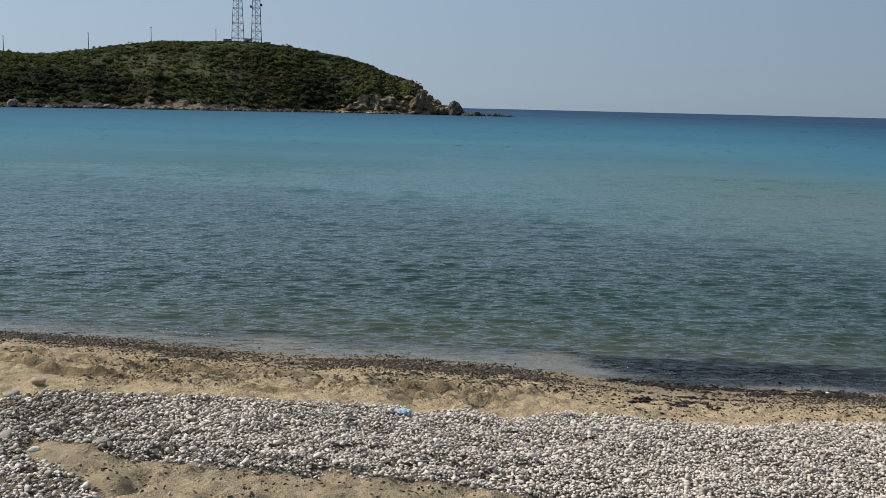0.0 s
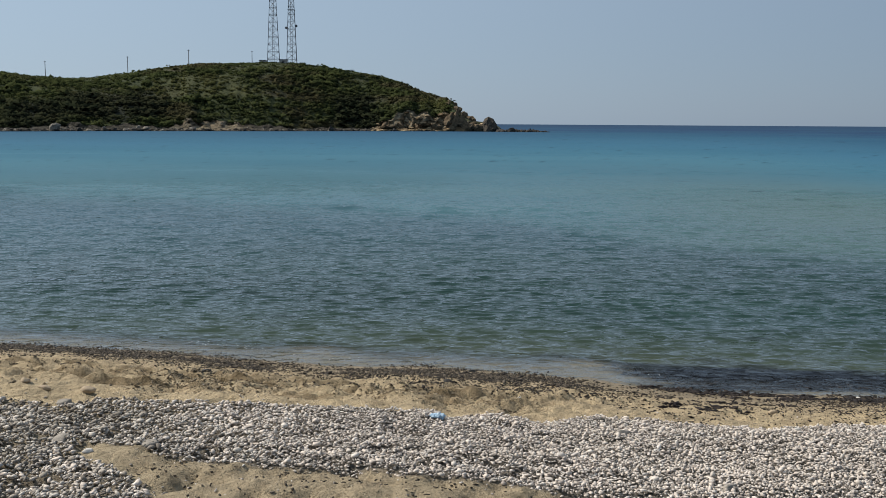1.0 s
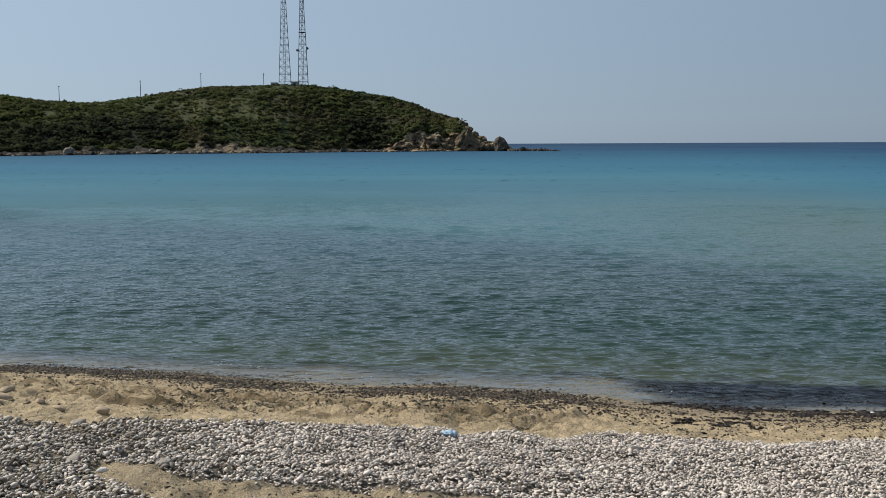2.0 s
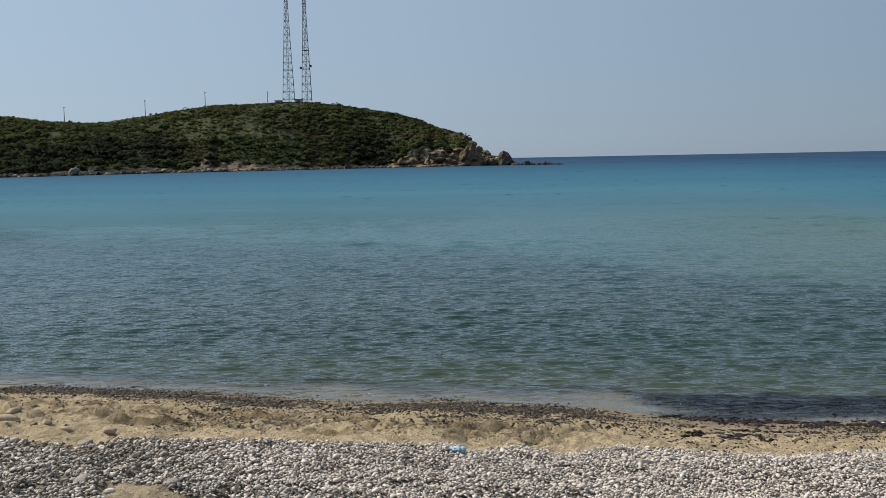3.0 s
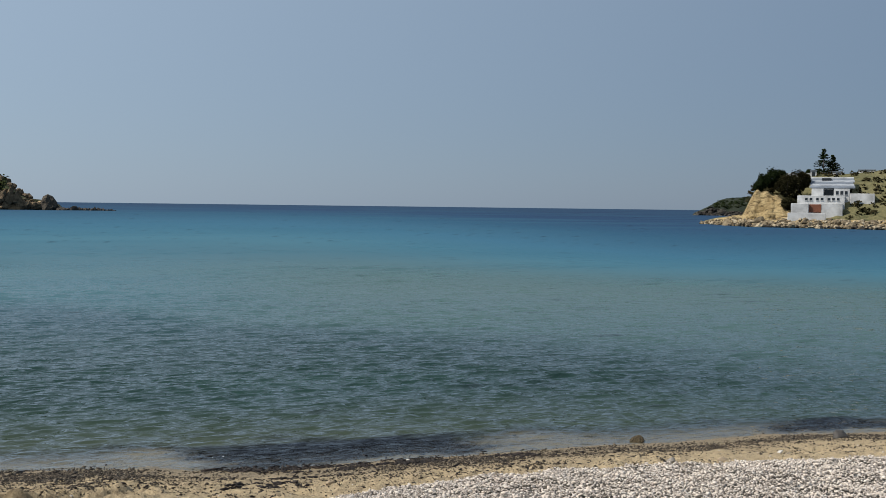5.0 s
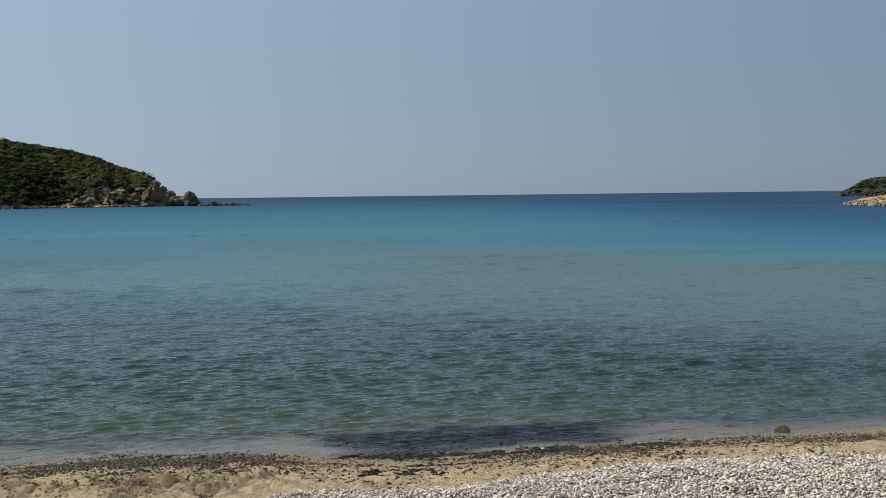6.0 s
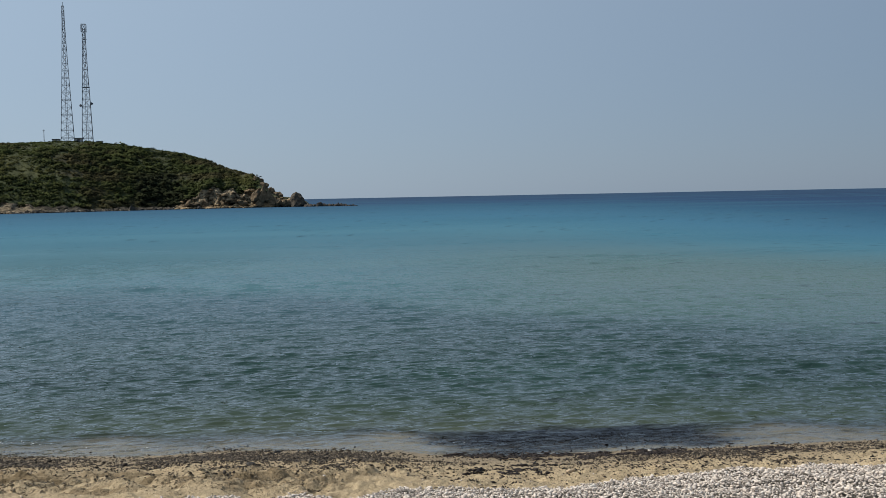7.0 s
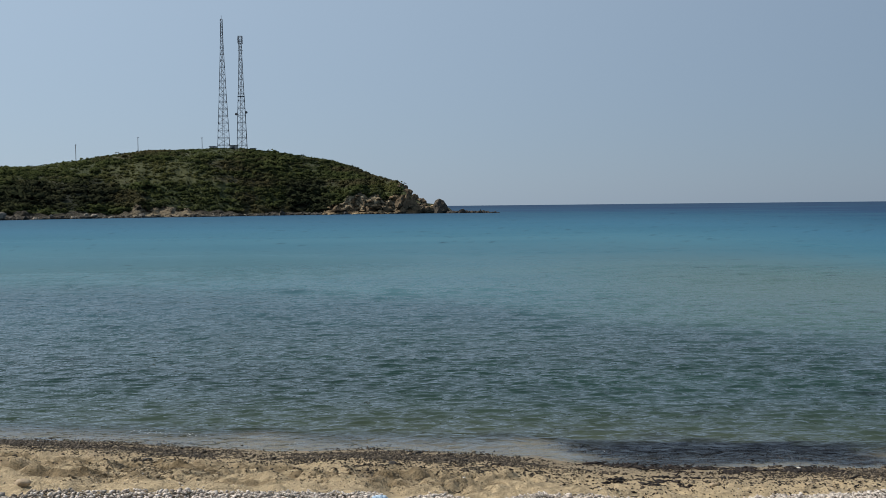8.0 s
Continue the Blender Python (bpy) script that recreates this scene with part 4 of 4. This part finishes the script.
    # dark block set on the roof as its hatch
    slab("chimney_stack", M_DARK_FILL, 1.1, 2.4, 9.0, 10.2, 6.6, 7.35, "dark roof hatch")
    return house


terrace_building()


def low_wall():
    w = new("garden_wall")
    x, y, z = bearing(41.7, 170, 0)
    w.matrix_world = pose(x, y, 7.9, 0, 0, -41.7)
    tagged(w, "low white wall on the plateau above the bluff", "wall")
    for k in range(4):
        bm = bmesh.new()
        block(bm, -2.4 + k * 1.2, -1.25 + k * 1.2, -0.15, 0.15, -0.6, 0.55)
        bmesh.ops.bevel(bm, geom=bm.edges[:], offset=0.03, segments=1, affect="EDGES")
        part("panel", bm, M_WHITE, w)


low_wall()


def hut(az, d, w, h):
    x, y, z = bearing(az, d)
    t = new("white_hut")
    t.matrix_world = pose(x, y, 7.6, 0, 0, -az)
    tagged(t, "small white hut under the trees on the plateau", "hut", "huts on the plateau")
    bm = bmesh.new()
    block(bm, -w / 2, w / 2, -0.6, 0.6, -0.4, h)
    part("wall", bm, M_WHITE, t)
    bm = bmesh.new()
    block(bm, -w / 2 - 0.1, w / 2 + 0.1, -0.7, 0.7, h, h + 0.12)
    part("roof", bm, M_ROOF, t)
    bm = bmesh.new()
    block(bm, -0.25, 0.25, -0.63, -0.59, -0.1, h - 0.2)
    part("door", bm, M_DARK_FILL, t)


hut(42.55, 169, 0.9, 1.2)
hut(43.75, 169, 1.4, 1.0)
hut(45.2, 170, 2.4, 1.3)


def conifer(x, y, z, height, width, seed, label, tops=2):
    rs = np.random.RandomState(seed)
    tree = new("conifer")
    tree.location = (x, y, z)
    tagged(tree, label, "tree", "trees on the bluff")
    pts, bm = [], bmesh.new()
    for t in range(tops):
        ox, hh = (t - (tops - 1) / 2) * width * 0.36, height * (1 - 0.2 * t)
        bmesh.ops.create_cone(bm, cap_ends=True, segments=8, radius1=0.13, radius2=0.03, depth=hh, matrix=Matrix.Translation((ox, 0, hh / 2)))
        for q in range(90):
            u = rs.uniform(0.08, 1)
            reach = (width * 0.42 * (1 - u) ** 0.9 + 0.08) * rs.uniform(0.55, 1.1)
            a = rs.uniform(0, 6.28)
            tip = Vector((ox + math.cos(a) * reach, math.sin(a) * reach, u * hh + reach * 0.18))
            bar(bm, (ox, 0, u * hh), tip, 0.04)
            for w in np.linspace(0.35, 1, 7):
                c = Vector((ox, 0, u * hh)).lerp(tip, w)
                pts.append([c.x + rs.normal(0, 0.05), c.y + rs.normal(0, 0.05), c.z + rs.normal(0, 0.05)])
    part("trunk", bm, M_WOOD, tree)
    pts = np.array(pts)
    n = len(pts)
    shapes, f = lumps(1, 6, rs, 0.5)
    size = np.stack([rs.uniform(0.09, 0.22, n), rs.uniform(0.04, 0.09, n), rs.uniform(0.04, 0.10, n)], -1)
    crown = scattered("crown", pts, size, shapes, f, rotations(n, rs, 0.6), rs, M_RIDGE)
    crown.parent = tree


x, y, z = bearing(43.27, 172)
conifer(x, y, 7.7, 4.7, 4.9, 3, "dark green conifer with two tops on the plateau")


def bush(az, d, z, w, h, seed, material, label):
    """A shrub of a few stems and many small leaf clumps."""
    rs = np.random.RandomState(seed)
    x, y, _ = bearing(az, d)
    b = new("bush")
    b.location = (x, y, z)
    tagged(b, label, "bush", "bushes on the bluff")
    bm = bmesh.new()
    for q in range(7):
        a = rs.uniform(0, 6.28)
        bar(bm, (0, 0, -0.3), (math.cos(a) * w * 0.3, math.sin(a) * w * 0.3, h * 0.7), 0.06)
    part("stems", bm, M_WOOD, b)
    n = 1500
    u = rs.normal(0, 1, (n, 3))
    u /= np.linalg.norm(u, axis=1, keepdims=True)
    r = (rs.uniform(0.45, 1.0, n) ** 0.5 + 0.16 * np.abs(rs.normal(0, 1, n)) * (rs.uniform(0, 1, n) < 0.2)) * (1 + 0.25 * np.sin(u[:, 0] * 5 + seed) * np.cos(u[:, 2] * 4))
    p = u * r[:, None] * (w / 2, w / 2, h / 2) + (0, 0, h / 2)
    shapes, f = chips(12, rs)
    size = rs.uniform(0.05, 0.15, (n, 3)) * (1, 1, 0.8)
    leaves = scattered("leaves", p, size, shapes, f, rotations(n, rs, 0.8), rs, material)
    leaves.parent = b


for az, d, z, w, h, m in ((40.05, 159, 5.6, 2.0, 2.2, 0), (40.45, 160, 6.0, 2.2, 2.6, 0), (40.85, 161, 6.4, 1.8, 2.2, 0), (39.75, 158, 5.2, 1.5, 1.6, 0), (41.2, 156, 4.5, 3.0, 3.2, 1), (41.7, 157, 4.9, 3.0, 3.3, 1), (42.1, 158, 5.8, 1.8, 2.3, 1),
                          (41.25, 152.5, 2.6, 1.5, 1.6, 1), (42.35, 171, 7.7, 1.2, 1.3, 0), (42.7, 173, 7.9, 1.2, 1.1, 0), (43.6, 173, 7.9, 1.4, 1.0, 0), (46.6, 160, 6.0, 2.4, 2.2, 1), (48.2, 158, 5.6, 2.6, 2.4, 0)):
    bush(az, d, z, w, h, int(az * 100), (M_RIDGE, M_SHRUB_DRY)[m], ("dark green leafy bush on the bluff", "brownish dry bush beside the terraces")[m])


# ---- loose things on the beach ----
def beach_z(x, y):
    return float(ground_z(np.array(float(x)), np.array(float(y))))


M_STONES = {
    "w": plain("white_limestone", (0.50, 0.47, 0.43), 0.75, 0.12, 30),
    "g": plain("grey_limestone", (0.24, 0.215, 0.185), 0.8, 0.2, 30),
    "b": plain("sandy_brown_stone", (0.33, 0.26, 0.18), 0.85, 0.2, 30),
    "d": plain("dark_wet_stone", (0.05, 0.045, 0.04), 0.55, 0.25, 30),
}
WORDS = {"w": "pale rounded limestone lying on the beach", "g": "grey rounded stone among the pebbles", "b": "sandy brown weathered stone on the sand", "d": "dark damp stone lying on the sand"}
STONES = [(-2.84, 6.79, 0.113, "b"), (-2.84, 6.39, 0.099, "g"), (-2.65, 6.20, 0.072, "w"), (-1.78, 5.04, 0.102, "g"), (-2.08, 4.92, 0.064, "w"), (-1.23, 4.83, 0.042, "w"),
          (-2.31, 5.13, 0.101, "g"), (0.21, 6.78, 0.060, "b"), (0.36, 7.38, 0.039, "w"), (-0.22, 8.13, 0.086, "d"), (0.33, 6.18, 0.048, "d"), (0.66, 5.38, 0.085, "w")]
STONES += [(0.48, 4.81, 0.053, "d"), (2.31, 7.32, 0.073, "b"), (3.04, 7.25, 0.084, "b"), (2.24, 6.57, 0.074, "w"), (0.96, 5.98, 0.102, "g"), (1.12, 5.62, 0.069, "w"),
           (1.35, 4.82, 0.10, "g"), (3.37, 8.40, 0.043, "w"), (-2.43, 6.61, 0.058, "b"), (-2.37, 8.30, 0.081, "d"), (-1.40, 6.01, 0.051, "w"), (-1.31, 5.63, 0.055, "g")]
STONES += [(5.26, 6.87, 0.095, "g"), (5.67, 6.71, 0.085, "b"), (6.40, 6.82, 0.066, "w"), (-0.03, 9.10, 0.075, "d"), (7.74, 7.48, 0.188, "d"), (2.23, 6.64, 0.050, "w"),
           (3.61, 7.03, 0.075, "w"), (4.92, 6.79, 0.090, "g"), (-3.89, 7.35, 0.185, "b"), (-3.91, 7.53, 0.119, "b"), (-3.44, 7.09, 0.083, "b"), (-3.17, 6.83, 0.080, "b"), (-2.92, 6.55, 0.076, "g")]


def beach_stone(x, y, w, tone, seed):
    rs = np.random.RandomState(seed)
    shape, f = rocks(3, 1, rs, 0.68)
    d = (w / 2, w / 2 * rs.uniform(0.65, 0.85), w / 2 * rs.uniform(0.45, 0.65))
    ob = new("stone", mesh_data("stone", shape[0] * d, f, M_STONES[tone]))
    ob.location = (x, y, beach_z(x, y) + d[2] * 0.3)
    ob.rotation_euler = (rs.normal(0, 0.12), rs.normal(0, 0.12), rs.uniform(-0.6, 0.6))
    tagged(ob, WORDS[tone], "stone", "loose stones on the beach")


for k, (x, y, w, tone) in enumerate(STONES):
    beach_stone(x, y, w, tone, 900 + k)

M_MOSSY = rock_material("weedy_rock", (0.06, 0.046, 0.026), (0.075, 0.058, 0.034), (0.09, 0.07, 0.042))
rock_object("shore_rock", 5.92, 8.42, 0.0, (0.15, 0.12, 0.10), 77, M_MOSSY, "brown weed-covered rock at the water's edge", "rock")


def plastic_bag():
    """A crumpled thin blue plastic bag."""
    s = Shade("blue_plastic_film", 0.35, 0.5)
    n = s.noise(60, 4)
    m = s.out(s.ramp(n, (0.3, (0.22, 0.36, 0.50)), (0.7, (0.44, 0.55, 0.64))), s.bump(n, 0.5, 0.01))
    bag = new("plastic_bag")
    x, y = -0.23, 6.11
    bag.location = (x, y, beach_z(x, y) + 0.012)
    tagged(bag, "crumpled light blue plastic bag lying on the pebbles", "bag")
    v, f = ico(4)
    rs = np.random.RandomState(8)
    for q in range(16):
        k = rs.normal(0, 1, 3)
        v = v * (1 + 0.10 * np.abs(np.sin(v @ k * (2 + q * 0.45) + rs.uniform(0, 6)))[:, None] - 0.07)
    v = v * (0.050, 0.030, 0.017)
    body = new("body", mesh_data("body", v + (0, 0, 0.018), f, m, False))
    body.parent = bag
    for k, (a, b) in enumerate((((0.022, -0.012, 0.012), (0.045, -0.026, 0.008)), ((-0.022, 0.012, 0.012), (-0.042, -0.018, 0.007)))):
        bm = bmesh.new()
        r = bmesh.ops.create_grid(bm, x_segments=8, y_segments=3, size=0.5)
        a, b = Vector(a), Vector(b)
        side = (b - a).cross(Vector((0, 0, 1))).normalized()
        for q in r["verts"]:
            q.co = a.lerp(b, q.co.x + 0.5) + side * q.co.y * 0.022 + Vector((0, 0, 0.008 * math.sin(q.co.x * 14 + k) + 0.006 * math.sin(q.co.y * 9)))
        part("handle", bm, m, bag, "thin twisted blue bag handle")


plastic_bag()


# ---- wrack and fine gravel along the water ----
def build_wrack():
    """Dark gravel and weed left in lobes along the water's edge."""
    rs = np.random.RandomState(31)
    n = 340000
    x, s = rs.uniform(-5.2, 8.8, n), rs.uniform(-0.25, 2.4, n)
    y = shore_y(x) - s
    lobe = lambda cx, cs, wx, ws, top: top * np.exp(-(((x - cx) / wx) ** 2) ** 1.5 - (((s - cs) / ws) ** 2))
    d = sum((lobe(-4.7, 0.42, 1.0, 0.36, 1.1), lobe(-3.6, 0.34, 0.8, 0.30, 1.0), lobe(-2.35, 0.60, 0.60, 0.60, 0.95), lobe(-1.75, 0.75, 0.6, 0.45, 0.45), lobe(-0.75, 0.55, 0.6, 0.45, 0.85),
             lobe(0.2, 0.60, 0.75, 0.52, 1.0), lobe(0.1, 1.15, 0.9, 0.40, 0.32), lobe(-0.9, 1.2, 0.8, 0.25, 0.25), lobe(-0.4, 1.45, 0.5, 0.12, 0.45), lobe(1.3, 0.6, 0.6, 0.35, 0.12), lobe(3.7, 0.55, 0.6, 0.40, 0.6), lobe(4.3, 0.35, 0.5, 0.22, 0.9),
             lobe(4.1, 1.15, 0.35, 0.12, 0.6), lobe(5.1, 0.65, 0.7, 0.32, 0.75), lobe(6.2, 0.60, 0.8, 0.28, 0.75), lobe(7.6, 0.5, 0.7, 0.28, 0.75)))
    d = d * (0.25 + 1.05 * smooth(fractal(x * 0.4, y, 33, 0.22, 4), -0.35, 0.45)) + 0.10 * smooth(s, 0.0, 0.5) * smooth(s, 2.4, 1.5) * smooth(fractal(x * 0.3, y, 35, 0.3, 3), -0.4, 0.4) + 0.02 * smooth(x, 1.0, 3.5) * smooth(s, 0.1, 0.4) * smooth(s, 1.8, 1.0)
    ok = rs.uniform(0, 1, n) < d * 0.78
    x, y = x[ok], y[ok]
    m = len(x)
    w = 0.0058 * np.exp(rs.normal(0, 0.42, m))
    dims = np.stack([w * rs.uniform(0.9, 1.9, m), w * rs.uniform(0.6, 1.1, m), w * rs.uniform(0.35, 0.8, m)], -1)
    z = ground_z(x, y) + dims[:, 2] * 0.5
    shapes, f = chips(10, rs)
    ob = scattered("wrack", np.stack([x, y, z], -1), dims, shapes, f, rotations(m, rs, 0.3), rs, M_WRACK)
    return tagged(ob, "dark gravel and dried seaweed strewn along the water line", "seaweed wrack", kind="stuff")


build_wrack()


def build_strands():
    """Tangles of dark weed thrown up beside the submerged bed."""
    rs = np.random.RandomState(37)
    n = 42000
    x, s = rs.uniform(1.4, 5.2, n), rs.uniform(-0.12, 1.5, n)
    y = shore_y(x) - s
    lobe = lambda cx, cs, wx, ws, top: top * np.exp(-(((x - cx) / wx) ** 2) ** 1.5 - (((s - cs) / ws) ** 2))
    d = lobe(2.05, 0.02, 0.40, 0.10, 1.0) + lobe(2.8, 0.26, 0.55, 0.14, 1.0) + lobe(1.8, 1.15, 0.25, 0.10, 0.7) + lobe(3.4, 0.20, 0.5, 0.16, 0.6) + lobe(4.35, 0.30, 0.4, 0.16, 0.8) + lobe(2.2, 0.75, 0.7, 0.10, 0.25) + 0.015
    d = d * smooth(fractal(x * 0.5, y, 39, 0.16, 3), -0.35, 0.35)
    ok = rs.uniform(0, 1, n) < d * 0.75
    x, y = x[ok], y[ok]
    m = len(x)
    w = 0.011 * np.exp(rs.normal(0, 0.4, m))
    dims = np.stack([w * rs.uniform(1.2, 2.6, m), w * rs.uniform(0.35, 0.7, m), w * rs.uniform(0.3, 0.6, m)], -1)
    shapes, f = chips(10, rs)
    ob = scattered("seaweed", np.stack([x, y, ground_z(x, y) + dims[:, 2] * 0.5], -1), dims, shapes, f, rotations(m, rs, 0.25), rs, M_WEED)
    return tagged(ob, "dark tangled seaweed strands washed up on the sand", "seaweed", kind="stuff")


M_WEED = stone_material("wet_seaweed", "island", (0.010, 0.008, 0.008), (0.020, 0.015, 0.014), (0.034, 0.024, 0.020))
build_strands()


def build_clods():
    """Clods of damp sand broken from the low scarp, and bits of twig on the upper sand."""
    rs = np.random.RandomState(51)
    n = 11000
    x = rs.uniform(-4.6, 0.5, n)
    s = 2.05 + rs.normal(0, 0.28, n) * np.where(x < -2.0, 1.8, 1.0) - 0.25 * smooth(x, -1.5, -3.0)
    y = shore_y(x) - s
    ok = rs.uniform(0, 1, n) < smooth(fractal(x, y, 52, 0.6, 3), -0.45, 0.35) * (1 - pebble_cover(x, y))
    x, y = x[ok], y[ok]
    m = len(x)
    w = np.clip(0.0085 * np.exp(rs.normal(0, 0.5, m)) * np.interp(x, (-2.0, -0.8), (1.0, 0.62)), 0.003, 0.024)
    dims = np.stack([w * rs.uniform(0.8, 1.6, m), w * rs.uniform(0.7, 1.1, m), w * rs.uniform(0.35, 0.65, m)], -1)
    shapes, f = rocks(1, 12, rs, 0.42)
    ob = scattered("sand_clods", np.stack([x, y, ground_z(x, y) + 0.003], -1), dims, shapes, f, rotations(m, rs, 0.4), rs, M_CLOD)
    tagged(ob, "crumbled clods of damp sand below the scarp", "sand", kind="stuff")
    n = 420
    x, y = rs.uniform(-2.0, 1.2, n), rs.uniform(4.1, 4.9, n)
    ok = pebble_cover(x, y) < 0.5
    x, y = x[ok], y[ok]
    m = len(x)
    dims = np.stack([rs.uniform(0.004, 0.020, m), rs.uniform(0.003, 0.008, m), rs.uniform(0.002, 0.006, m)], -1)
    shapes, f = lumps(1, 8, rs, 0.3)
    ob = scattered("debris", np.stack([x, y, ground_z(x, y) + 0.002], -1), dims, shapes, f, rotations(m, rs, 0.2), rs, M_WRACK)
    tagged(ob, "dark twigs and gravel bits on the upper sand", "debris", kind="stuff")


M_CLOD = stone_material("sand_clod", "island", (0.15, 0.115, 0.07), (0.21, 0.165, 0.105), (0.28, 0.22, 0.145))
build_clods()


def build_weed_bed():
    """Dark seaweed lying on the bottom close to the beach."""
    rs = np.random.RandomState(44)
    n = 24000
    x, y = rs.uniform(1.0, 9.8, n), rs.uniform(7.6, 10.4, n)
    ok = rs.uniform(0, 1, n) < 0.16 * weed_cover(x, y)
    x, y = x[ok], y[ok]
    m = len(x)
    dims = rs.uniform(0.012, 0.035, (m, 3)) * (1.8, 1.0, 0.25)
    z = np.minimum(ground_z(x, y) + rs.uniform(-0.004, 0.006, m), -0.015)
    shapes, f = lumps(1, 8, rs, 0.4)
    ob = scattered("seaweed", np.stack([x, y, z], -1), dims, shapes, f, rotations(m, rs, 0.2), rs, M_WEED)
    return tagged(ob, "dark submerged seaweed on the sandy bottom", "seaweed", kind="stuff")


build_weed_bed()


def build_foam():
    """Flecks of foam where ripples break."""
    rs = np.random.RandomState(61)
    n = 420
    x = rs.uniform(-5.0, 3.4, n)
    line = -0.42 + 0.14 * value_noise(x, 0 * x, 62, 0.9)
    s = line + rs.normal(0, 0.05, n)
    y = shore_y(x) - s
    ok = rs.uniform(0, 1, n) < 0.9 * smooth(fractal(x, 0 * x, 63, 0.7, 3), 0.30, 0.8)
    x, y = x[ok], y[ok]
    m = len(x)
    dims = rs.uniform(0.002, 0.006, (m, 3)) * (2.2, 0.8, 0.4)
    shapes, f = lumps(1, 6, rs, 0.3)
    ob = scattered("foam", np.stack([x, y, np.full(m, 0.012)], -1), dims, shapes, f, rotations(m, rs, 0.2), rs, plain("white_foam", (0.75, 0.76, 0.76), 0.6, 0.05, 40))
    return tagged(ob, "small white foam flecks on the breaking ripples", "foam", kind="stuff")


build_foam()


# ---- pebbles ----
def build_pebbles():
    rs = np.random.RandomState(71)
    step = 0.0182
    gx, gy = np.meshgrid(np.arange(-3.9, 8.2, step), np.arange(3.8, 7.3, step))
    x, y = gx.ravel() + rs.uniform(-0.5, 0.5, gx.size) * step, gy.ravel() + rs.uniform(-0.5, 0.5, gx.size) * step
    cover = pebble_cover(x, y) * np.interp(x, (-3.5, -2.2, -1.0), (0.42, 0.62, 1.0))
    seen = (np.abs(np.degrees(np.arctan2(x, y + 0.2)) - 8) < 41) & (y > 3.85)
    ok = (rs.uniform(0, 1, len(x)) < np.maximum(cover, np.where(y < 5.2, 0.024, 0.010))) & seen
    x, y = x[ok], y[ok]
    n = len(x)
    w = np.clip(0.0190 * np.exp(rs.normal(0, 0.32, n)) * np.interp(x, (-2.8, -1.6, -0.8, 2.5, 4.5), (1.55, 1.25, 1.0, 1.0, 1.05)), 0.010, 0.055)
    w = np.where(pebble_cover(x, y) < 0.3, w * 0.6, w)
    dims = np.stack([w * rs.uniform(0.85, 1.35, n), w * rs.uniform(0.62, 0.95, n), w * rs.uniform(0.30, 0.56, n)], -1) / 2
    z = ground_z(x, y) + dims[:, 2] * 0.5 + rs.uniform(0, 0.024, n) * pebble_cover(x, y)
    turns = rotations(n, rs, 0.55)
    place = np.stack([x, y, z], -1)
    single = (x > 0.35) & (x < 0.80) & (y > 4.74) & (y < 5.02)
    single = single & (np.cumsum(single) <= 300)
    fine, ff = rocks(2, 16, rs, 0.62)
    plainer, pf = rocks(1, 24, rs, 0.70)
    near = (np.hypot(x, y) < 4.4) & ~single
    dusty = rs.uniform(0, 1, n) < smooth(x + 0.8 * fractal(x, y, 91, 0.9, 2), -0.5, -2.2) * 0.92
    grey, brown = "thick bank of grey and white rounded pebbles", "brownish grey pebbles half sunk in sand"
    for pick, shapes, f, mat, words in ((near & ~dusty, fine, ff, M_PEBBLES, grey), (~near & ~single & ~dusty, plainer, pf, M_PEBBLES, grey), (near & dusty, fine, ff, M_DUSTY, brown), (~near & ~single & dusty, plainer, pf, M_DUSTY, brown)):
        ob = scattered("pebbles", place[pick], dims[pick], shapes, f, turns[pick], rs, mat, shapes is plainer)
        tagged(ob, words, "pebbles", kind="stuff")
    meshes = [mesh_data("pebble", sh, ff, M_PEBBLE) for sh in fine]
    ground = bpy.data.objects["ground"]
    for k in np.nonzero(single)[0][:310]:
        p = new("pebble", meshes[k % len(meshes)])
        m = Matrix([list(r) for r in turns[k]]).to_4x4() @ Matrix.Diagonal((*[float(q) for q in dims[k]], 1))
        m.translation = place[k].tolist()
        p.parent = ground
        p.matrix_world = m


build_pebbles()
